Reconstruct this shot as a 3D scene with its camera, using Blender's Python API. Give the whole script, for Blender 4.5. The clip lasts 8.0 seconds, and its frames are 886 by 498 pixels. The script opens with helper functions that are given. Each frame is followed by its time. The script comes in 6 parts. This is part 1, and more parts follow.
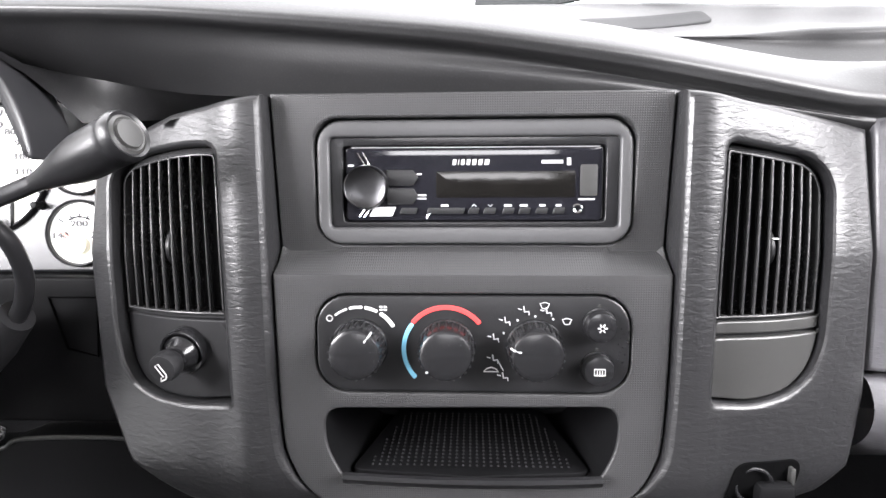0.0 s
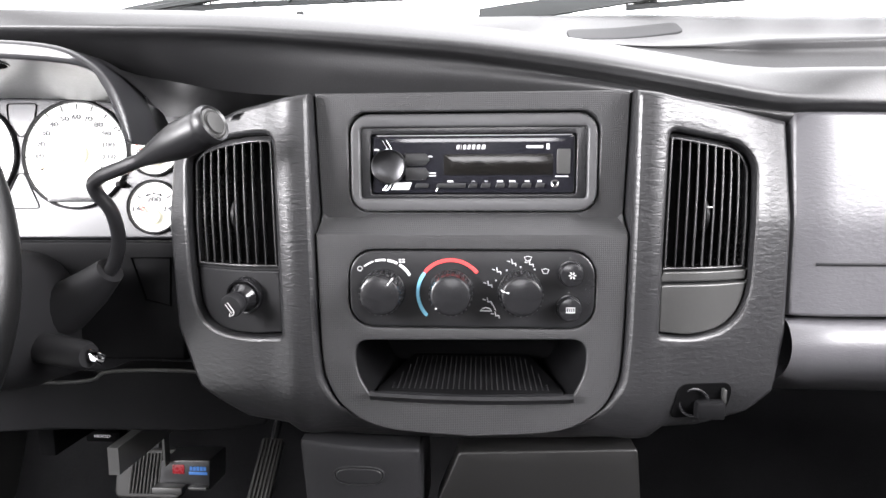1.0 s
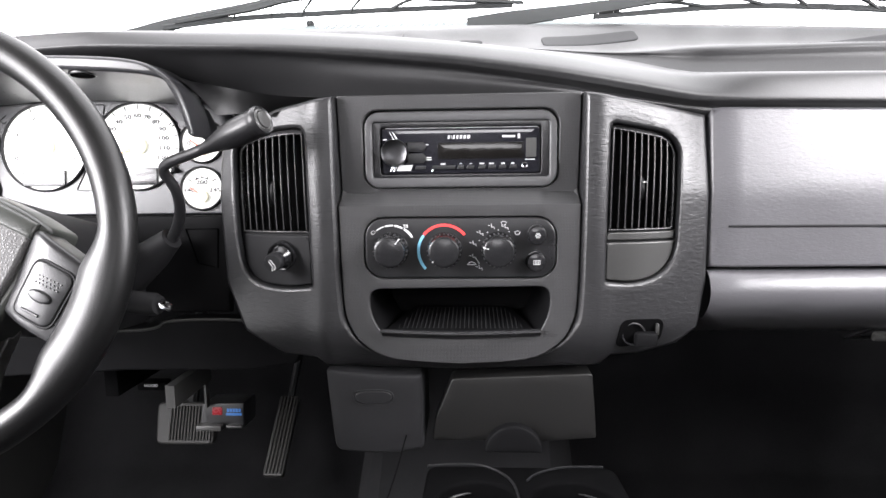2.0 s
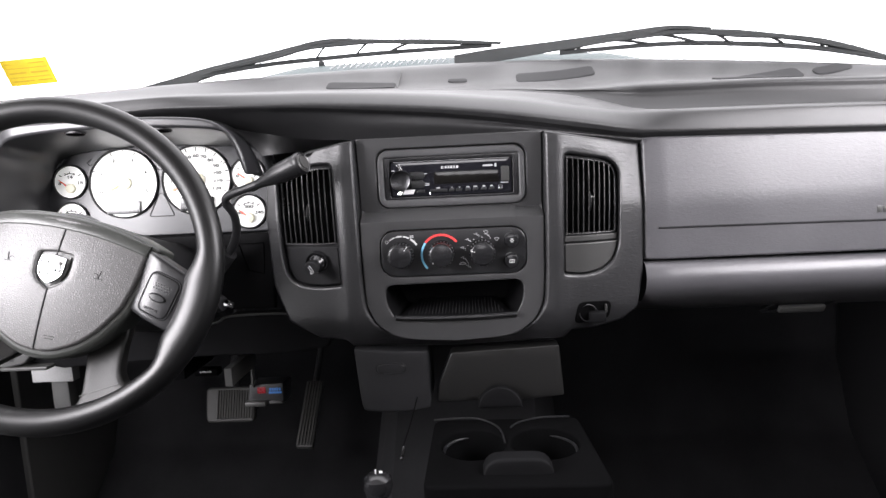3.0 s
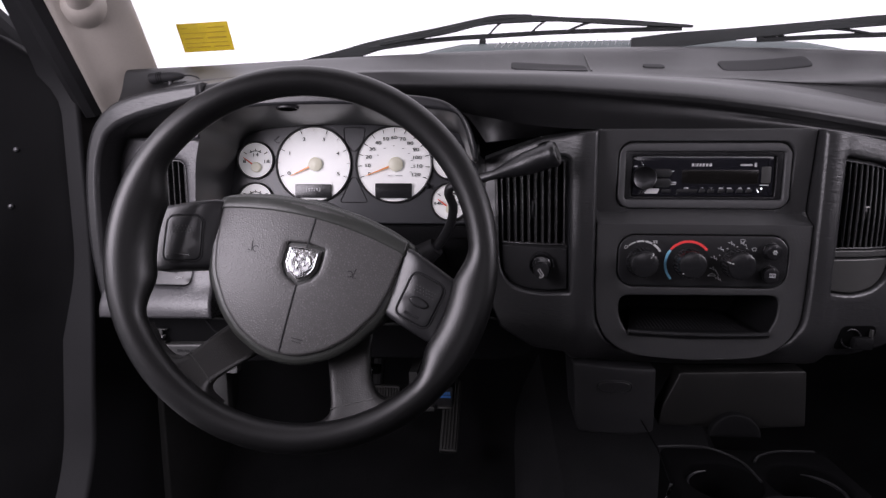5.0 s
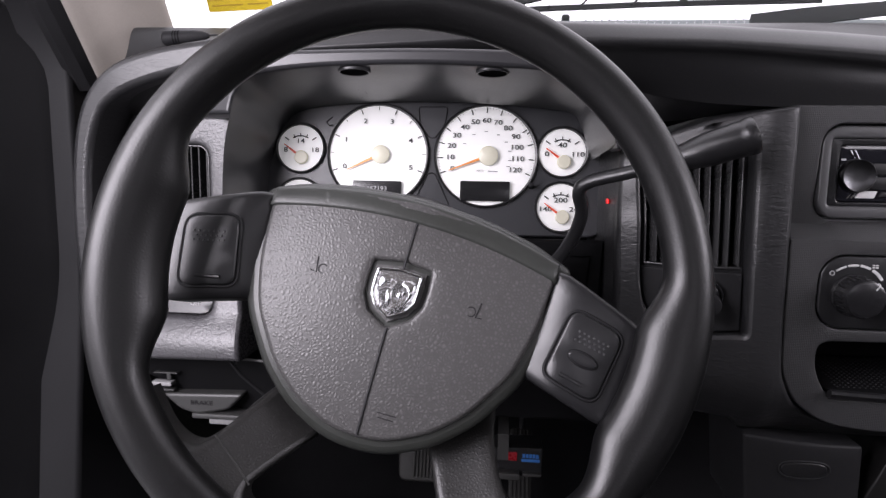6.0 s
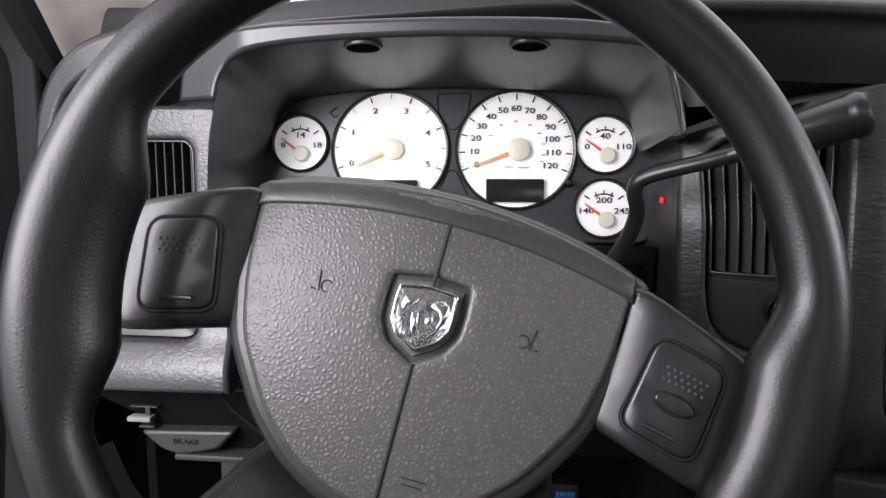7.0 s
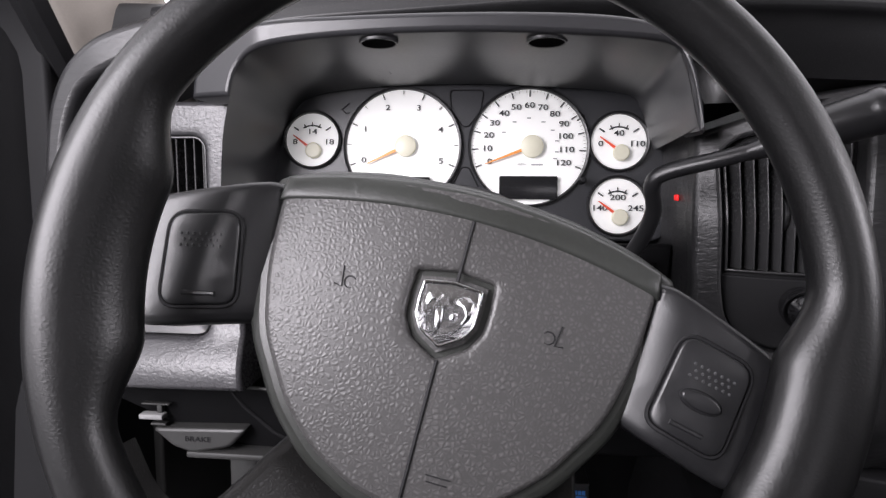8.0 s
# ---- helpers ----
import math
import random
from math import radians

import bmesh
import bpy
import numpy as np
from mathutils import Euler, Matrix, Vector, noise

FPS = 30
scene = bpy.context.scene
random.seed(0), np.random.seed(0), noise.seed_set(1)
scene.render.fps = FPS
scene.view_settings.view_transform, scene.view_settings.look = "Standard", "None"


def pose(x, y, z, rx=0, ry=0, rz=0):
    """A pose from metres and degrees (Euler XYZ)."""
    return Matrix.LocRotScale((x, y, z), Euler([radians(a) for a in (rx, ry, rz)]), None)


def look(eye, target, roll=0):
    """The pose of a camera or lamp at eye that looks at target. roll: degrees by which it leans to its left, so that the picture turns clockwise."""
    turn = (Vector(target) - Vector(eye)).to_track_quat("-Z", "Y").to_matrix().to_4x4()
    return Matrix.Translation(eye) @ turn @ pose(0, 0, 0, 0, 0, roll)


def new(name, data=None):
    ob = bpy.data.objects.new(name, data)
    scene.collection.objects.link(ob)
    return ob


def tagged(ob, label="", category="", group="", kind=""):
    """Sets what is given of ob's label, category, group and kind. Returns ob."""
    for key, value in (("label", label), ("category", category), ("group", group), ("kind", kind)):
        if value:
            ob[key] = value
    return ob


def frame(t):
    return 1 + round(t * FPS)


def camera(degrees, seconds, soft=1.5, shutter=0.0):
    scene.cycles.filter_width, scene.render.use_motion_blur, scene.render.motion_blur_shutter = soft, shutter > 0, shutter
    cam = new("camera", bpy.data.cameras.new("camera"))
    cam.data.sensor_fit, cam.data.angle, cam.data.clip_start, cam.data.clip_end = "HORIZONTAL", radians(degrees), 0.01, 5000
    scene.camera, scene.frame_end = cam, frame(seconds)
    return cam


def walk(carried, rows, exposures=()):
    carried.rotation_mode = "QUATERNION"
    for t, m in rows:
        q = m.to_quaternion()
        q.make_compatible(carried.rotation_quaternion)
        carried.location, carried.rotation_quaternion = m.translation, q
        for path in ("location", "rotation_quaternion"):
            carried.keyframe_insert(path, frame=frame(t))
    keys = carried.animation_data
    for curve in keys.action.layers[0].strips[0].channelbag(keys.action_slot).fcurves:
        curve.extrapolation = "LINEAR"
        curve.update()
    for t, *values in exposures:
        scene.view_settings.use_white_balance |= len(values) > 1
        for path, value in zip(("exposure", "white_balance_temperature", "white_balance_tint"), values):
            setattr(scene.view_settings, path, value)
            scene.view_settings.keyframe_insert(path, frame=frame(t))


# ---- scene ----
cam = camera(72.0, 8.0, soft=1.5)
PATH = [
    (0, (0.001, 0.008, 0.755), (-0.093, 1.991, 0.513), -0.3),
    (0.5, (-0.001, -0.052, 0.748), (-0.103, 1.93, 0.496), -0.1),
    (1, (0.009, -0.107, 0.738), (-0.114, 1.876, 0.503), -0.2),
    (1.5, (0.009, -0.176, 0.725), (-0.11, 1.806, 0.483), -0.2),
    (2.8, (0.034, -0.41, 0.748), (-0.057, 1.57, 0.485), -2.3),
    (3, (0.03, -0.458, 0.76), (-0.07, 1.523, 0.502), -2.7),
    (3.5, (0.02, -0.559, 0.766), (-0.054, 1.429, 0.557), -1.3),
    (4, (-0.041, -0.543, 0.772), (-0.127, 1.445, 0.579), -1.1),
    (4.5, (-0.15, -0.489, 0.781), (-0.247, 1.499, 0.577), -1.0),
    (5, (-0.257, -0.38, 0.777), (-0.43, 1.588, 0.469), -0.0),
    (5.2, (-0.297, -0.331, 0.769), (-0.493, 1.632, 0.439), 0.2),
    (6.3, (-0.395, -0.127, 0.742), (-0.589, 1.85, 0.509), 1.0),
    (6.5, (-0.399, -0.108, 0.739), (-0.597, 1.869, 0.51), 0.8),
    (7, (-0.412, -0.076, 0.735), (-0.621, 1.9, 0.506), 0.3),
    (7.5, (-0.422, -0.076, 0.735), (-0.636, 1.899, 0.508), 0.4),
    (8, (-0.424, -0.075, 0.733), (-0.633, 1.901, 0.501), 0.4),
]
EXPOSURES = [(0, 0.65, 6500, 9), (1.0, 0.55, 6500, 9), (1.5, 0.35, 6500, 9), (3.0, -0.45, 6500, 11), (3.5, -1.0, 6500, 13), (4.0, -1.45, 6450, 16), (4.5, -1.95, 6400, 18), (5.2, -1.85, 6350, 22), (6.5, -1.22, 6400, 15), (8, -1.27, 6450, 14)]
walk(cam, [(t, look(eye, target, roll)) for t, eye, target, roll in PATH], EXPOSURES)

# ---------------------------------------------------------------- light
world = bpy.data.worlds.new("studio_white")
world.use_nodes = True
scene.world = world
world.node_tree.nodes["Background"].inputs["Color"].default_value = (1.0, 0.985, 1.02, 1)
world.node_tree.nodes["Background"].inputs["Strength"].default_value = 6.0


def lamp(name, eye, target, size, watts, colour=(1, 1, 1)):
    data = bpy.data.lights.new(name, "AREA")
    data.shape, data.size, data.size_y, data.energy, data.color = "RECTANGLE", size[0], size[1], watts, colour
    ob = new(name, data)
    ob.matrix_world = look(eye, target)
    return ob


WARM = (1.0, 0.97, 1.006)
# light of the white studio, standing in the open doorway and the window openings
lamp("doorway_light", (-0.890, -0.25, 0.94), (-0.40, -0.02, 0.78), (0.50, 0.42), 29.0, WARM)
lamp("window_light_right", (0.858, 0.02, 1.03), (0.45, 0.42, 0.74), (0.56, 0.40), 20.0, WARM)
lamp("rear_window_light_right", (0.850, -1.20, 1.12), (0.45, 0.40, 0.72), (0.80, 0.34), 7.0, WARM)
lamp("rear_window_light", (0.0, -1.97, 1.14), (0.0, 0.4, 0.9), (1.15, 0.30), 3.0, WARM)


# ---------------------------------------------------------------- materials
def material(name, colour, rough=0.5, metal=0.0, spots=0.15, grain=None, bump=0.0, scale=300.0, stretch=(1, 1, 1), coat=0.0, spec=0.5, big=9.0, glow=0.0, relief=0.0006, sheen=0.0):
    """A plastic, metal or cloth with colour drift at two scales and a relief: grain is 'leather', 'noise', 'weave' or None."""
    m = bpy.data.materials.new(name)
    m.use_nodes = True
    nt = m.node_tree
    nodes, link = nt.nodes, nt.links.new
    b = nodes["Principled BSDF"]
    b.inputs["Metallic"].default_value = metal
    b.inputs["Coat Weight"].default_value = coat
    b.inputs["Coat Roughness"].default_value = 0.3 if rough > 0.4 else 0.05
    b.inputs["Specular IOR Level"].default_value = spec
    b.inputs["Sheen Weight"].default_value = sheen
    b.inputs["Sheen Roughness"].default_value = 0.35
    co = nodes.new("ShaderNodeTexCoord")
    fine, broad = nodes.new("ShaderNodeTexNoise"), nodes.new("ShaderNodeTexNoise")
    fine.inputs["Scale"].default_value, broad.inputs["Scale"].default_value = 420.0, big
    fine.inputs["Detail"].default_value, broad.inputs["Detail"].default_value = 2.0, 5.0
    for n in (fine, broad):
        link(co.outputs["Object"], n.inputs["Vector"])
    both = nodes.new("ShaderNodeMath")
    both.operation = "MULTIPLY_ADD"
    link(broad.outputs["Fac"], both.inputs[0])
    both.inputs[1].default_value = 0.65
    part_fine = nodes.new("ShaderNodeMath")
    part_fine.operation = "MULTIPLY"
    part_fine.inputs[1].default_value = 0.35
    link(fine.outputs["Fac"], part_fine.inputs[0])
    link(part_fine.outputs[0], both.inputs[2])
    ramp = nodes.new("ShaderNodeValToRGB")
    ramp.color_ramp.elements[0].position, ramp.color_ramp.elements[1].position = 0.3, 0.7
    ramp.color_ramp.elements[0].color = (*[c * (1 - spots) for c in colour], 1)
    ramp.color_ramp.elements[1].color = (*[min(1, c * (1 + spots)) for c in colour], 1)
    link(both.outputs[0], ramp.inputs["Fac"])
    link(ramp.outputs["Color"], b.inputs["Base Color"])
    span = nodes.new("ShaderNodeMapRange")
    span.inputs["From Min"].default_value, span.inputs["From Max"].default_value = 0.3, 0.7
    span.inputs["To Min"].default_value, span.inputs["To Max"].default_value = max(0.02, rough - 0.06), min(1, rough + 0.06)
    link(both.outputs[0], span.inputs["Value"])
    link(span.outputs["Result"], b.inputs["Roughness"])
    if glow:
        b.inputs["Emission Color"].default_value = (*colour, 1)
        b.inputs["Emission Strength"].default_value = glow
    if grain:
        mp = nodes.new("ShaderNodeMapping")
        mp.inputs["Scale"].default_value = stretch
        link(co.outputs["Object"], mp.inputs["Vector"])
        bp = nodes.new("ShaderNodeBump")
        bp.inputs["Strength"].default_value = min(1.0, bump)
        bp.inputs["Distance"].default_value = relief
        if grain == "leather":
            warp = nodes.new("ShaderNodeTexNoise")
            warp.inputs["Scale"].default_value = scale * 0.5
            link(mp.outputs["Vector"], warp.inputs["Vector"])
            mixv = nodes.new("ShaderNodeMix")
            mixv.data_type = "VECTOR"
            mixv.inputs["Factor"].default_value = 0.0016
            link(mp.outputs["Vector"], mixv.inputs[4])
            link(warp.outputs["Color"], mixv.inputs[5])
            tex = nodes.new("ShaderNodeTexVoronoi")
            tex.feature = "DISTANCE_TO_EDGE"
            tex.inputs["Scale"].default_value = scale
            link(mixv.outputs[1], tex.inputs["Vector"])
            edge = nodes.new("ShaderNodeMapRange")
            edge.interpolation_type = "SMOOTHSTEP"
            edge.inputs["From Max"].default_value = 0.55
            link(tex.outputs["Distance"], edge.inputs["Value"])
            link(edge.outputs["Result"], bp.inputs["Height"])
            # shade painted into the grain: colour darkens in the creases between pebbles
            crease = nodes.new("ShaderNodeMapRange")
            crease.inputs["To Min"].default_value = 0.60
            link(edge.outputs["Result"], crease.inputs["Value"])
            crease_shade = nodes.new("ShaderNodeMix")
            crease_shade.data_type, crease_shade.blend_type = "RGBA", "MULTIPLY"
            crease_shade.inputs[0].default_value = 1.0
            link(ramp.outputs["Color"], crease_shade.inputs[6])
            link(crease.outputs["Result"], crease_shade.inputs[7])
            link(crease_shade.outputs[2], b.inputs["Base Color"])
        elif grain == "weave":
            waves = []
            for axis in ("X", "Z"):
                wv = nodes.new("ShaderNodeTexWave")
                wv.bands_direction = axis
                wv.inputs["Scale"].default_value = scale
                link(mp.outputs["Vector"], wv.inputs["Vector"])
                waves.append(wv)
            mul = nodes.new("ShaderNodeMath")
            mul.operation = "MULTIPLY"
            link(waves[0].outputs["Fac"], mul.inputs[0])
            link(waves[1].outputs["Fac"], mul.inputs[1])
            link(mul.outputs[0], bp.inputs["Height"])
        else:
            tex = nodes.new("ShaderNodeTexNoise")
            tex.inputs["Scale"].default_value, tex.inputs["Detail"].default_value = scale, 3.0
            tex.inputs["Distortion"].default_value = 0.6
            link(mp.outputs["Vector"], tex.inputs["Vector"])
            link(tex.outputs["Fac"], bp.inputs["Height"])
        link(bp.outputs["Normal"], b.inputs["Normal"])
    return m


def glass_material(name, gloss=0.05, tint=(1, 1, 1)):
    m = bpy.data.materials.new(name)
    m.use_nodes = True
    nt = m.node_tree
    nt.nodes.remove(nt.nodes["Principled BSDF"])
    clear, shine, mix = nt.nodes.new("ShaderNodeBsdfTransparent"), nt.nodes.new("ShaderNodeBsdfGlossy"), nt.nodes.new("ShaderNodeMixShader")
    clear.inputs["Color"].default_value = (*tint, 1)
    shine.inputs["Roughness"].default_value = 0.02
    mix.inputs["Fac"].default_value = gloss
    nt.links.new(clear.outputs[0], mix.inputs[1])
    nt.links.new(shine.outputs[0], mix.inputs[2])
    nt.links.new(mix.outputs[0], nt.nodes["Material Output"].inputs["Surface"])
    return m


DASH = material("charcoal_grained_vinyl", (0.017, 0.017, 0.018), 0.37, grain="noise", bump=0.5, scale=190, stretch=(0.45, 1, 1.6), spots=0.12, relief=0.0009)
# dashboard vinyl again, coloured lighter where more light falls on it
PANEL_LIT = material("lit_grained_vinyl", (0.068, 0.067, 0.072), 0.34, grain="noise", bump=0.4, scale=330, stretch=(0.55, 1, 1.5), spots=0.12, relief=0.0006)
# crinkled grain of its own; its lighter colour holds the doorway's light
CRINKLE_LIT = material("lit_crinkled_vinyl", (0.046, 0.045, 0.048), 0.3, grain="noise", bump=0.6, scale=300, stretch=(0.8, 1, 1.2), spots=0.12, relief=0.0008)
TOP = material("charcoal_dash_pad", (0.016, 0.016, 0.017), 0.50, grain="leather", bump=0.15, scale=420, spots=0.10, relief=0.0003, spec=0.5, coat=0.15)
WEAVE = material("charcoal_woven_plastic", (0.036, 0.036, 0.037), 0.36, grain="weave", bump=0.28, scale=200, spots=0.08)
SATIN = material("satin_black_plastic", (0.013, 0.013, 0.014), 0.33, grain="noise", bump=0.12, scale=900, spots=0.12, spec=0.45)
SLATE = material("slate_grey_plastic", (0.034, 0.034, 0.033), 0.42, grain="noise", bump=0.12, scale=900, spots=0.12)
RINGM = material("grey_radio_surround", (0.055, 0.055, 0.057), 0.36, grain="noise", bump=0.1, scale=700, spots=0.12)
BLACK = material("gloss_black_plastic", (0.012, 0.012, 0.013), 0.22, spots=0.05)
DARK = material("matt_black_plastic", (0.012, 0.012, 0.013), 0.6, spots=0.3, spec=0.2)
SLAT = material("vent_slat_black", (0.036, 0.036, 0.037), 0.26, spots=0.06)
FACE = material("gloss_radio_panel", (0.010, 0.010, 0.013), 0.10, spots=0.06, coat=0.5)
SCREEN = material("unlit_grey_display", (0.007, 0.0065, 0.006), 0.14, spots=0.3, big=30)
CHROME = material("bright_chrome", (0.75, 0.75, 0.76), 0.10, metal=1.0, spots=0.05)
BRUSH = material("turned_dark_metal", (0.07, 0.07, 0.073), 0.30, metal=1.0, spots=0.12)
WHITE = material("white_print", (0.52, 0.52, 0.52), 0.5, spots=0.05)
GREYPRINT = material("grey_print", (0.42, 0.42, 0.43), 0.5, spots=0.1)
RED = material("red_print", (0.72, 0.05, 0.05), 0.45, spots=0.05)
BLUE = material("blue_print", (0.19, 0.48, 0.66), 0.45, spots=0.05)
LABELBLUE = material("blue_label", (0.03, 0.12, 0.34), 0.4, spots=0.1)
# added glow lifts the dial faces above the light that falls on them
DIAL = material("glowing_white_dial", (0.8, 0.8, 0.78), 0.45, spots=0.03, glow=0.6)
DIALINK = material("black_dial_ink", (0.03, 0.03, 0.035), 0.5, spots=0.1)
# needle hubs are brightened by an added glow as well
HUB = material("glowing_cream_hub", (0.62, 0.60, 0.48), 0.4, spots=0.05, glow=0.35)
NEEDLE = material("orange_needle", (0.80, 0.30, 0.05), 0.4, spots=0.05)
NEEDLERED = material("red_needle", (0.78, 0.09, 0.04), 0.4, spots=0.05)
CLUSTER = material("cluster_grey_plastic", (0.030, 0.031, 0.034), 0.36, grain="noise", bump=0.1, scale=800, spots=0.1)
HOODM = material("cluster_visor_plastic", (0.022, 0.022, 0.024), 0.33, spots=0.1)
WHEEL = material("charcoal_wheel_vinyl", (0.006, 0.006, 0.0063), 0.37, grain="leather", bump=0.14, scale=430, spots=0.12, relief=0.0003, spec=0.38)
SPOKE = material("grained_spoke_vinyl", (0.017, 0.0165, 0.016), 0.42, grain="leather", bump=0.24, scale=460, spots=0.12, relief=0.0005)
RELIEF = material("sculpted_chrome", (0.72, 0.72, 0.73), 0.20, metal=1.0, grain="noise", bump=0.5, scale=45, spots=0.35, relief=0.003)
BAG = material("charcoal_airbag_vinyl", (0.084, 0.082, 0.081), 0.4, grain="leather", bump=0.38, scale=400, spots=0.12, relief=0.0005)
GREEN = material("worn_wheel_edge", (0.030, 0.032, 0.029), 0.36, grain="noise", bump=0.2, scale=500, spots=0.15)
BEIGE = material("taupe_pillar_trim", (0.32, 0.29, 0.26), 0.55, grain="noise", bump=0.3, scale=700, spots=0.08)
ROOFM = material("grey_headliner_cloth", (0.24, 0.23, 0.215), 0.9, grain="noise", bump=0.4, scale=900, spots=0.08)
CLOTH = material("dark_grey_seat_cloth", (0.018, 0.018, 0.018), 0.85, grain="noise", bump=0.6, scale=700, spots=0.2, spec=0.15)
CARPET = material("black_carpet", (0.016, 0.016, 0.017), 0.95, grain="noise", bump=1.0, scale=600, spots=0.35, spec=0.1)
RUBBER = material("worn_grey_rubber", (0.013, 0.0125, 0.0115), 0.6, grain="noise", bump=0.4, scale=400, spots=0.3)
YELLOW = material("yellow_sticker_paper", (0.60, 0.44, 0.015), 0.6, spots=0.12, big=60)
YELLOWINK = material("faded_yellow_ink", (0.38, 0.25, 0.015), 0.6, spots=0.2)
# grey plate's colour, darkened to hold the shade under the stack
TAUPE = material("shaded_console_panel", (0.008, 0.0078, 0.0076), 0.46, grain="noise", bump=0.2, scale=500, spots=0.15)
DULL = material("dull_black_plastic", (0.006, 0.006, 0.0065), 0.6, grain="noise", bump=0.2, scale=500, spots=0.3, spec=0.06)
# near black: the cup holder's shade is put into this colour
TRAY = material("shade_black_rubber", (0.003, 0.003, 0.0032), 0.9, grain="noise", bump=0.3, scale=500, spots=0.3, spec=0.01)
COWL = material("weathered_cowl_plastic", (0.060, 0.080, 0.080), 0.55, grain="noise", bump=0.3, scale=300, spots=0.25)
WIPER = material("dark_wiper_metal", (0.008, 0.010, 0.010), 0.6, spots=0.3)
# emission that imitates a red reflection
REDGLOW = material("red_reflection_glow", (0.9, 0.02, 0.02), 0.4, glow=1.3)
LEDPLATE = material("red_display_window", (0.20, 0.01, 0.015), 0.3, glow=0.04)
GALV = material("bare_grey_metal", (0.26, 0.26, 0.26), 0.5, spots=0.2)
STUDIO = material("grey_studio_floor", (0.3, 0.3, 0.3), 0.6, spots=0.03)
PAINT = material("white_body_paint", (0.78, 0.78, 0.77), 0.3, spots=0.03, coat=0.5)
GLASS = glass_material("clear_windscreen", 0.04)


# ---------------------------------------------------------------- builders
def thing(name, at, label, category, group="", kind=""):
    ob = new(name)
    ob.empty_display_size = 0.02
    ob.matrix_basis = Matrix.Translation(at)
    return tagged(ob, label, category, group, kind)


def part(name, bm, mat, parent=None, label="", sharp=35, kind=""):
    """Links a bmesh, in world metres, as one mesh object under a thing or under a part."""
    me = bpy.data.meshes.new(name)
    bm.to_mesh(me)
    bm.free()
    me.materials.append(mat)
    for p in me.polygons:
        p.use_smooth = True
    me.set_sharp_from_angle(angle=radians(sharp))
    ob = new(name, me)
    if parent is not None:
        ob.parent = parent
        if parent.type == "EMPTY":
            ob.matrix_parent_inverse = parent.matrix_basis.inverted()
    return tagged(ob, label=label, kind=kind)


def dense(pts, step):
    """A closed line with points no further apart than step."""
    out = []
    for i, a in enumerate(pts):
        b = pts[(i + 1) % len(pts)]
        n = max(1, int(math.dist(a, b) / step + 0.999))
        out += [(a[0] + (b[0] - a[0]) * k / n, a[1] + (b[1] - a[1]) * k / n) for k in range(n)]
    return out


def rrect(x0, z0, x1, z1, r, n=6):
    """A rectangle with round corners, anticlockwise."""
    out = []
    for cx, cz, a0 in ((x1 - r, z0 + r, -90), (x1 - r, z1 - r, 0), (x0 + r, z1 - r, 90), (x0 + r, z0 + r, 180)):
        out += [(cx + r * math.cos(radians(a0 + 90 * k / n)), cz + r * math.sin(radians(a0 + 90 * k / n))) for k in range(n + 1)]
    return out


def disc(cx, cz, r, n=32):
    return [(cx + r * math.cos(2 * math.pi * k / n), cz + r * math.sin(2 * math.pi * k / n)) for k in range(n)]


def rounded(pts, r, n=5):
    """Rounds the corners of a closed polygon."""
    out = []
    for i, p in enumerate(pts):
        p, a, b = Vector(p), Vector(pts[i - 1]), Vector(pts[(i + 1) % len(pts)])
        rr = r[i] if isinstance(r, (list, tuple)) else r
        da, db = (a - p), (b - p)
        k = min(rr, da.length * 0.45, db.length * 0.45)
        s, e = p + da.normalized() * k, p + db.normalized() * k
        for j in range(n + 1):
            t = j / n
            out.append(tuple(s * (1 - t) ** 2 + p * 2 * t * (1 - t) + e * t * t))
    return out


def area(pts):
    return 0.5 * sum(a[0] * b[1] - b[0] * a[1] for a, b in zip(pts, pts[1:] + pts[:1]))


def shifted(pts, d):
    """The closed line moved by d to the right of its direction."""
    out = []
    for i, p in enumerate(pts):
        a, b = pts[i - 1], pts[(i + 1) % len(pts)]
        e1, e2 = Vector((p[0] - a[0], p[1] - a[1])), Vector((b[0] - p[0], b[1] - p[1]))
        n1 = Vector((e1.y, -e1.x)).normalized() if e1.length > 1e-9 else Vector((0, 0))
        n2 = Vector((e2.y, -e2.x)).normalized() if e2.length > 1e-9 else n1
        m = n1 + n2
        if m.length < 1e-6:
            m = n1
        m.normalize()
        k = d / max(0.5, m.dot(n2))
        out.append((p[0] + m.x * k, p[1] + m.y * k))
    return out


def inside(p, poly):
    x, y, hit = p[0], p[1], False
    for (x0, y0), (x1, y1) in zip(poly, poly[1:] + poly[:1]):
        if (y0 > y) != (y1 > y) and x < (x1 - x0) * (y - y0) / (y1 - y0) + x0:
            hit = not hit
    return hit


from mathutils.geometry import delaunay_2d_cdt


def clear_of(q, loops, gap):
    """Whether a point keeps a gap from the edges of closed lines."""
    for l in loops:
        a = np.array(l)
        d = np.roll(a, -1, axis=0) - a
        k = np.clip(((q - a) * d).sum(1) / np.maximum((d * d).sum(1), 1e-12), 0, 1)
        if (((a + d * k[:, None] - q) ** 2).sum(1)).min() < gap * gap:
            return False
    return True


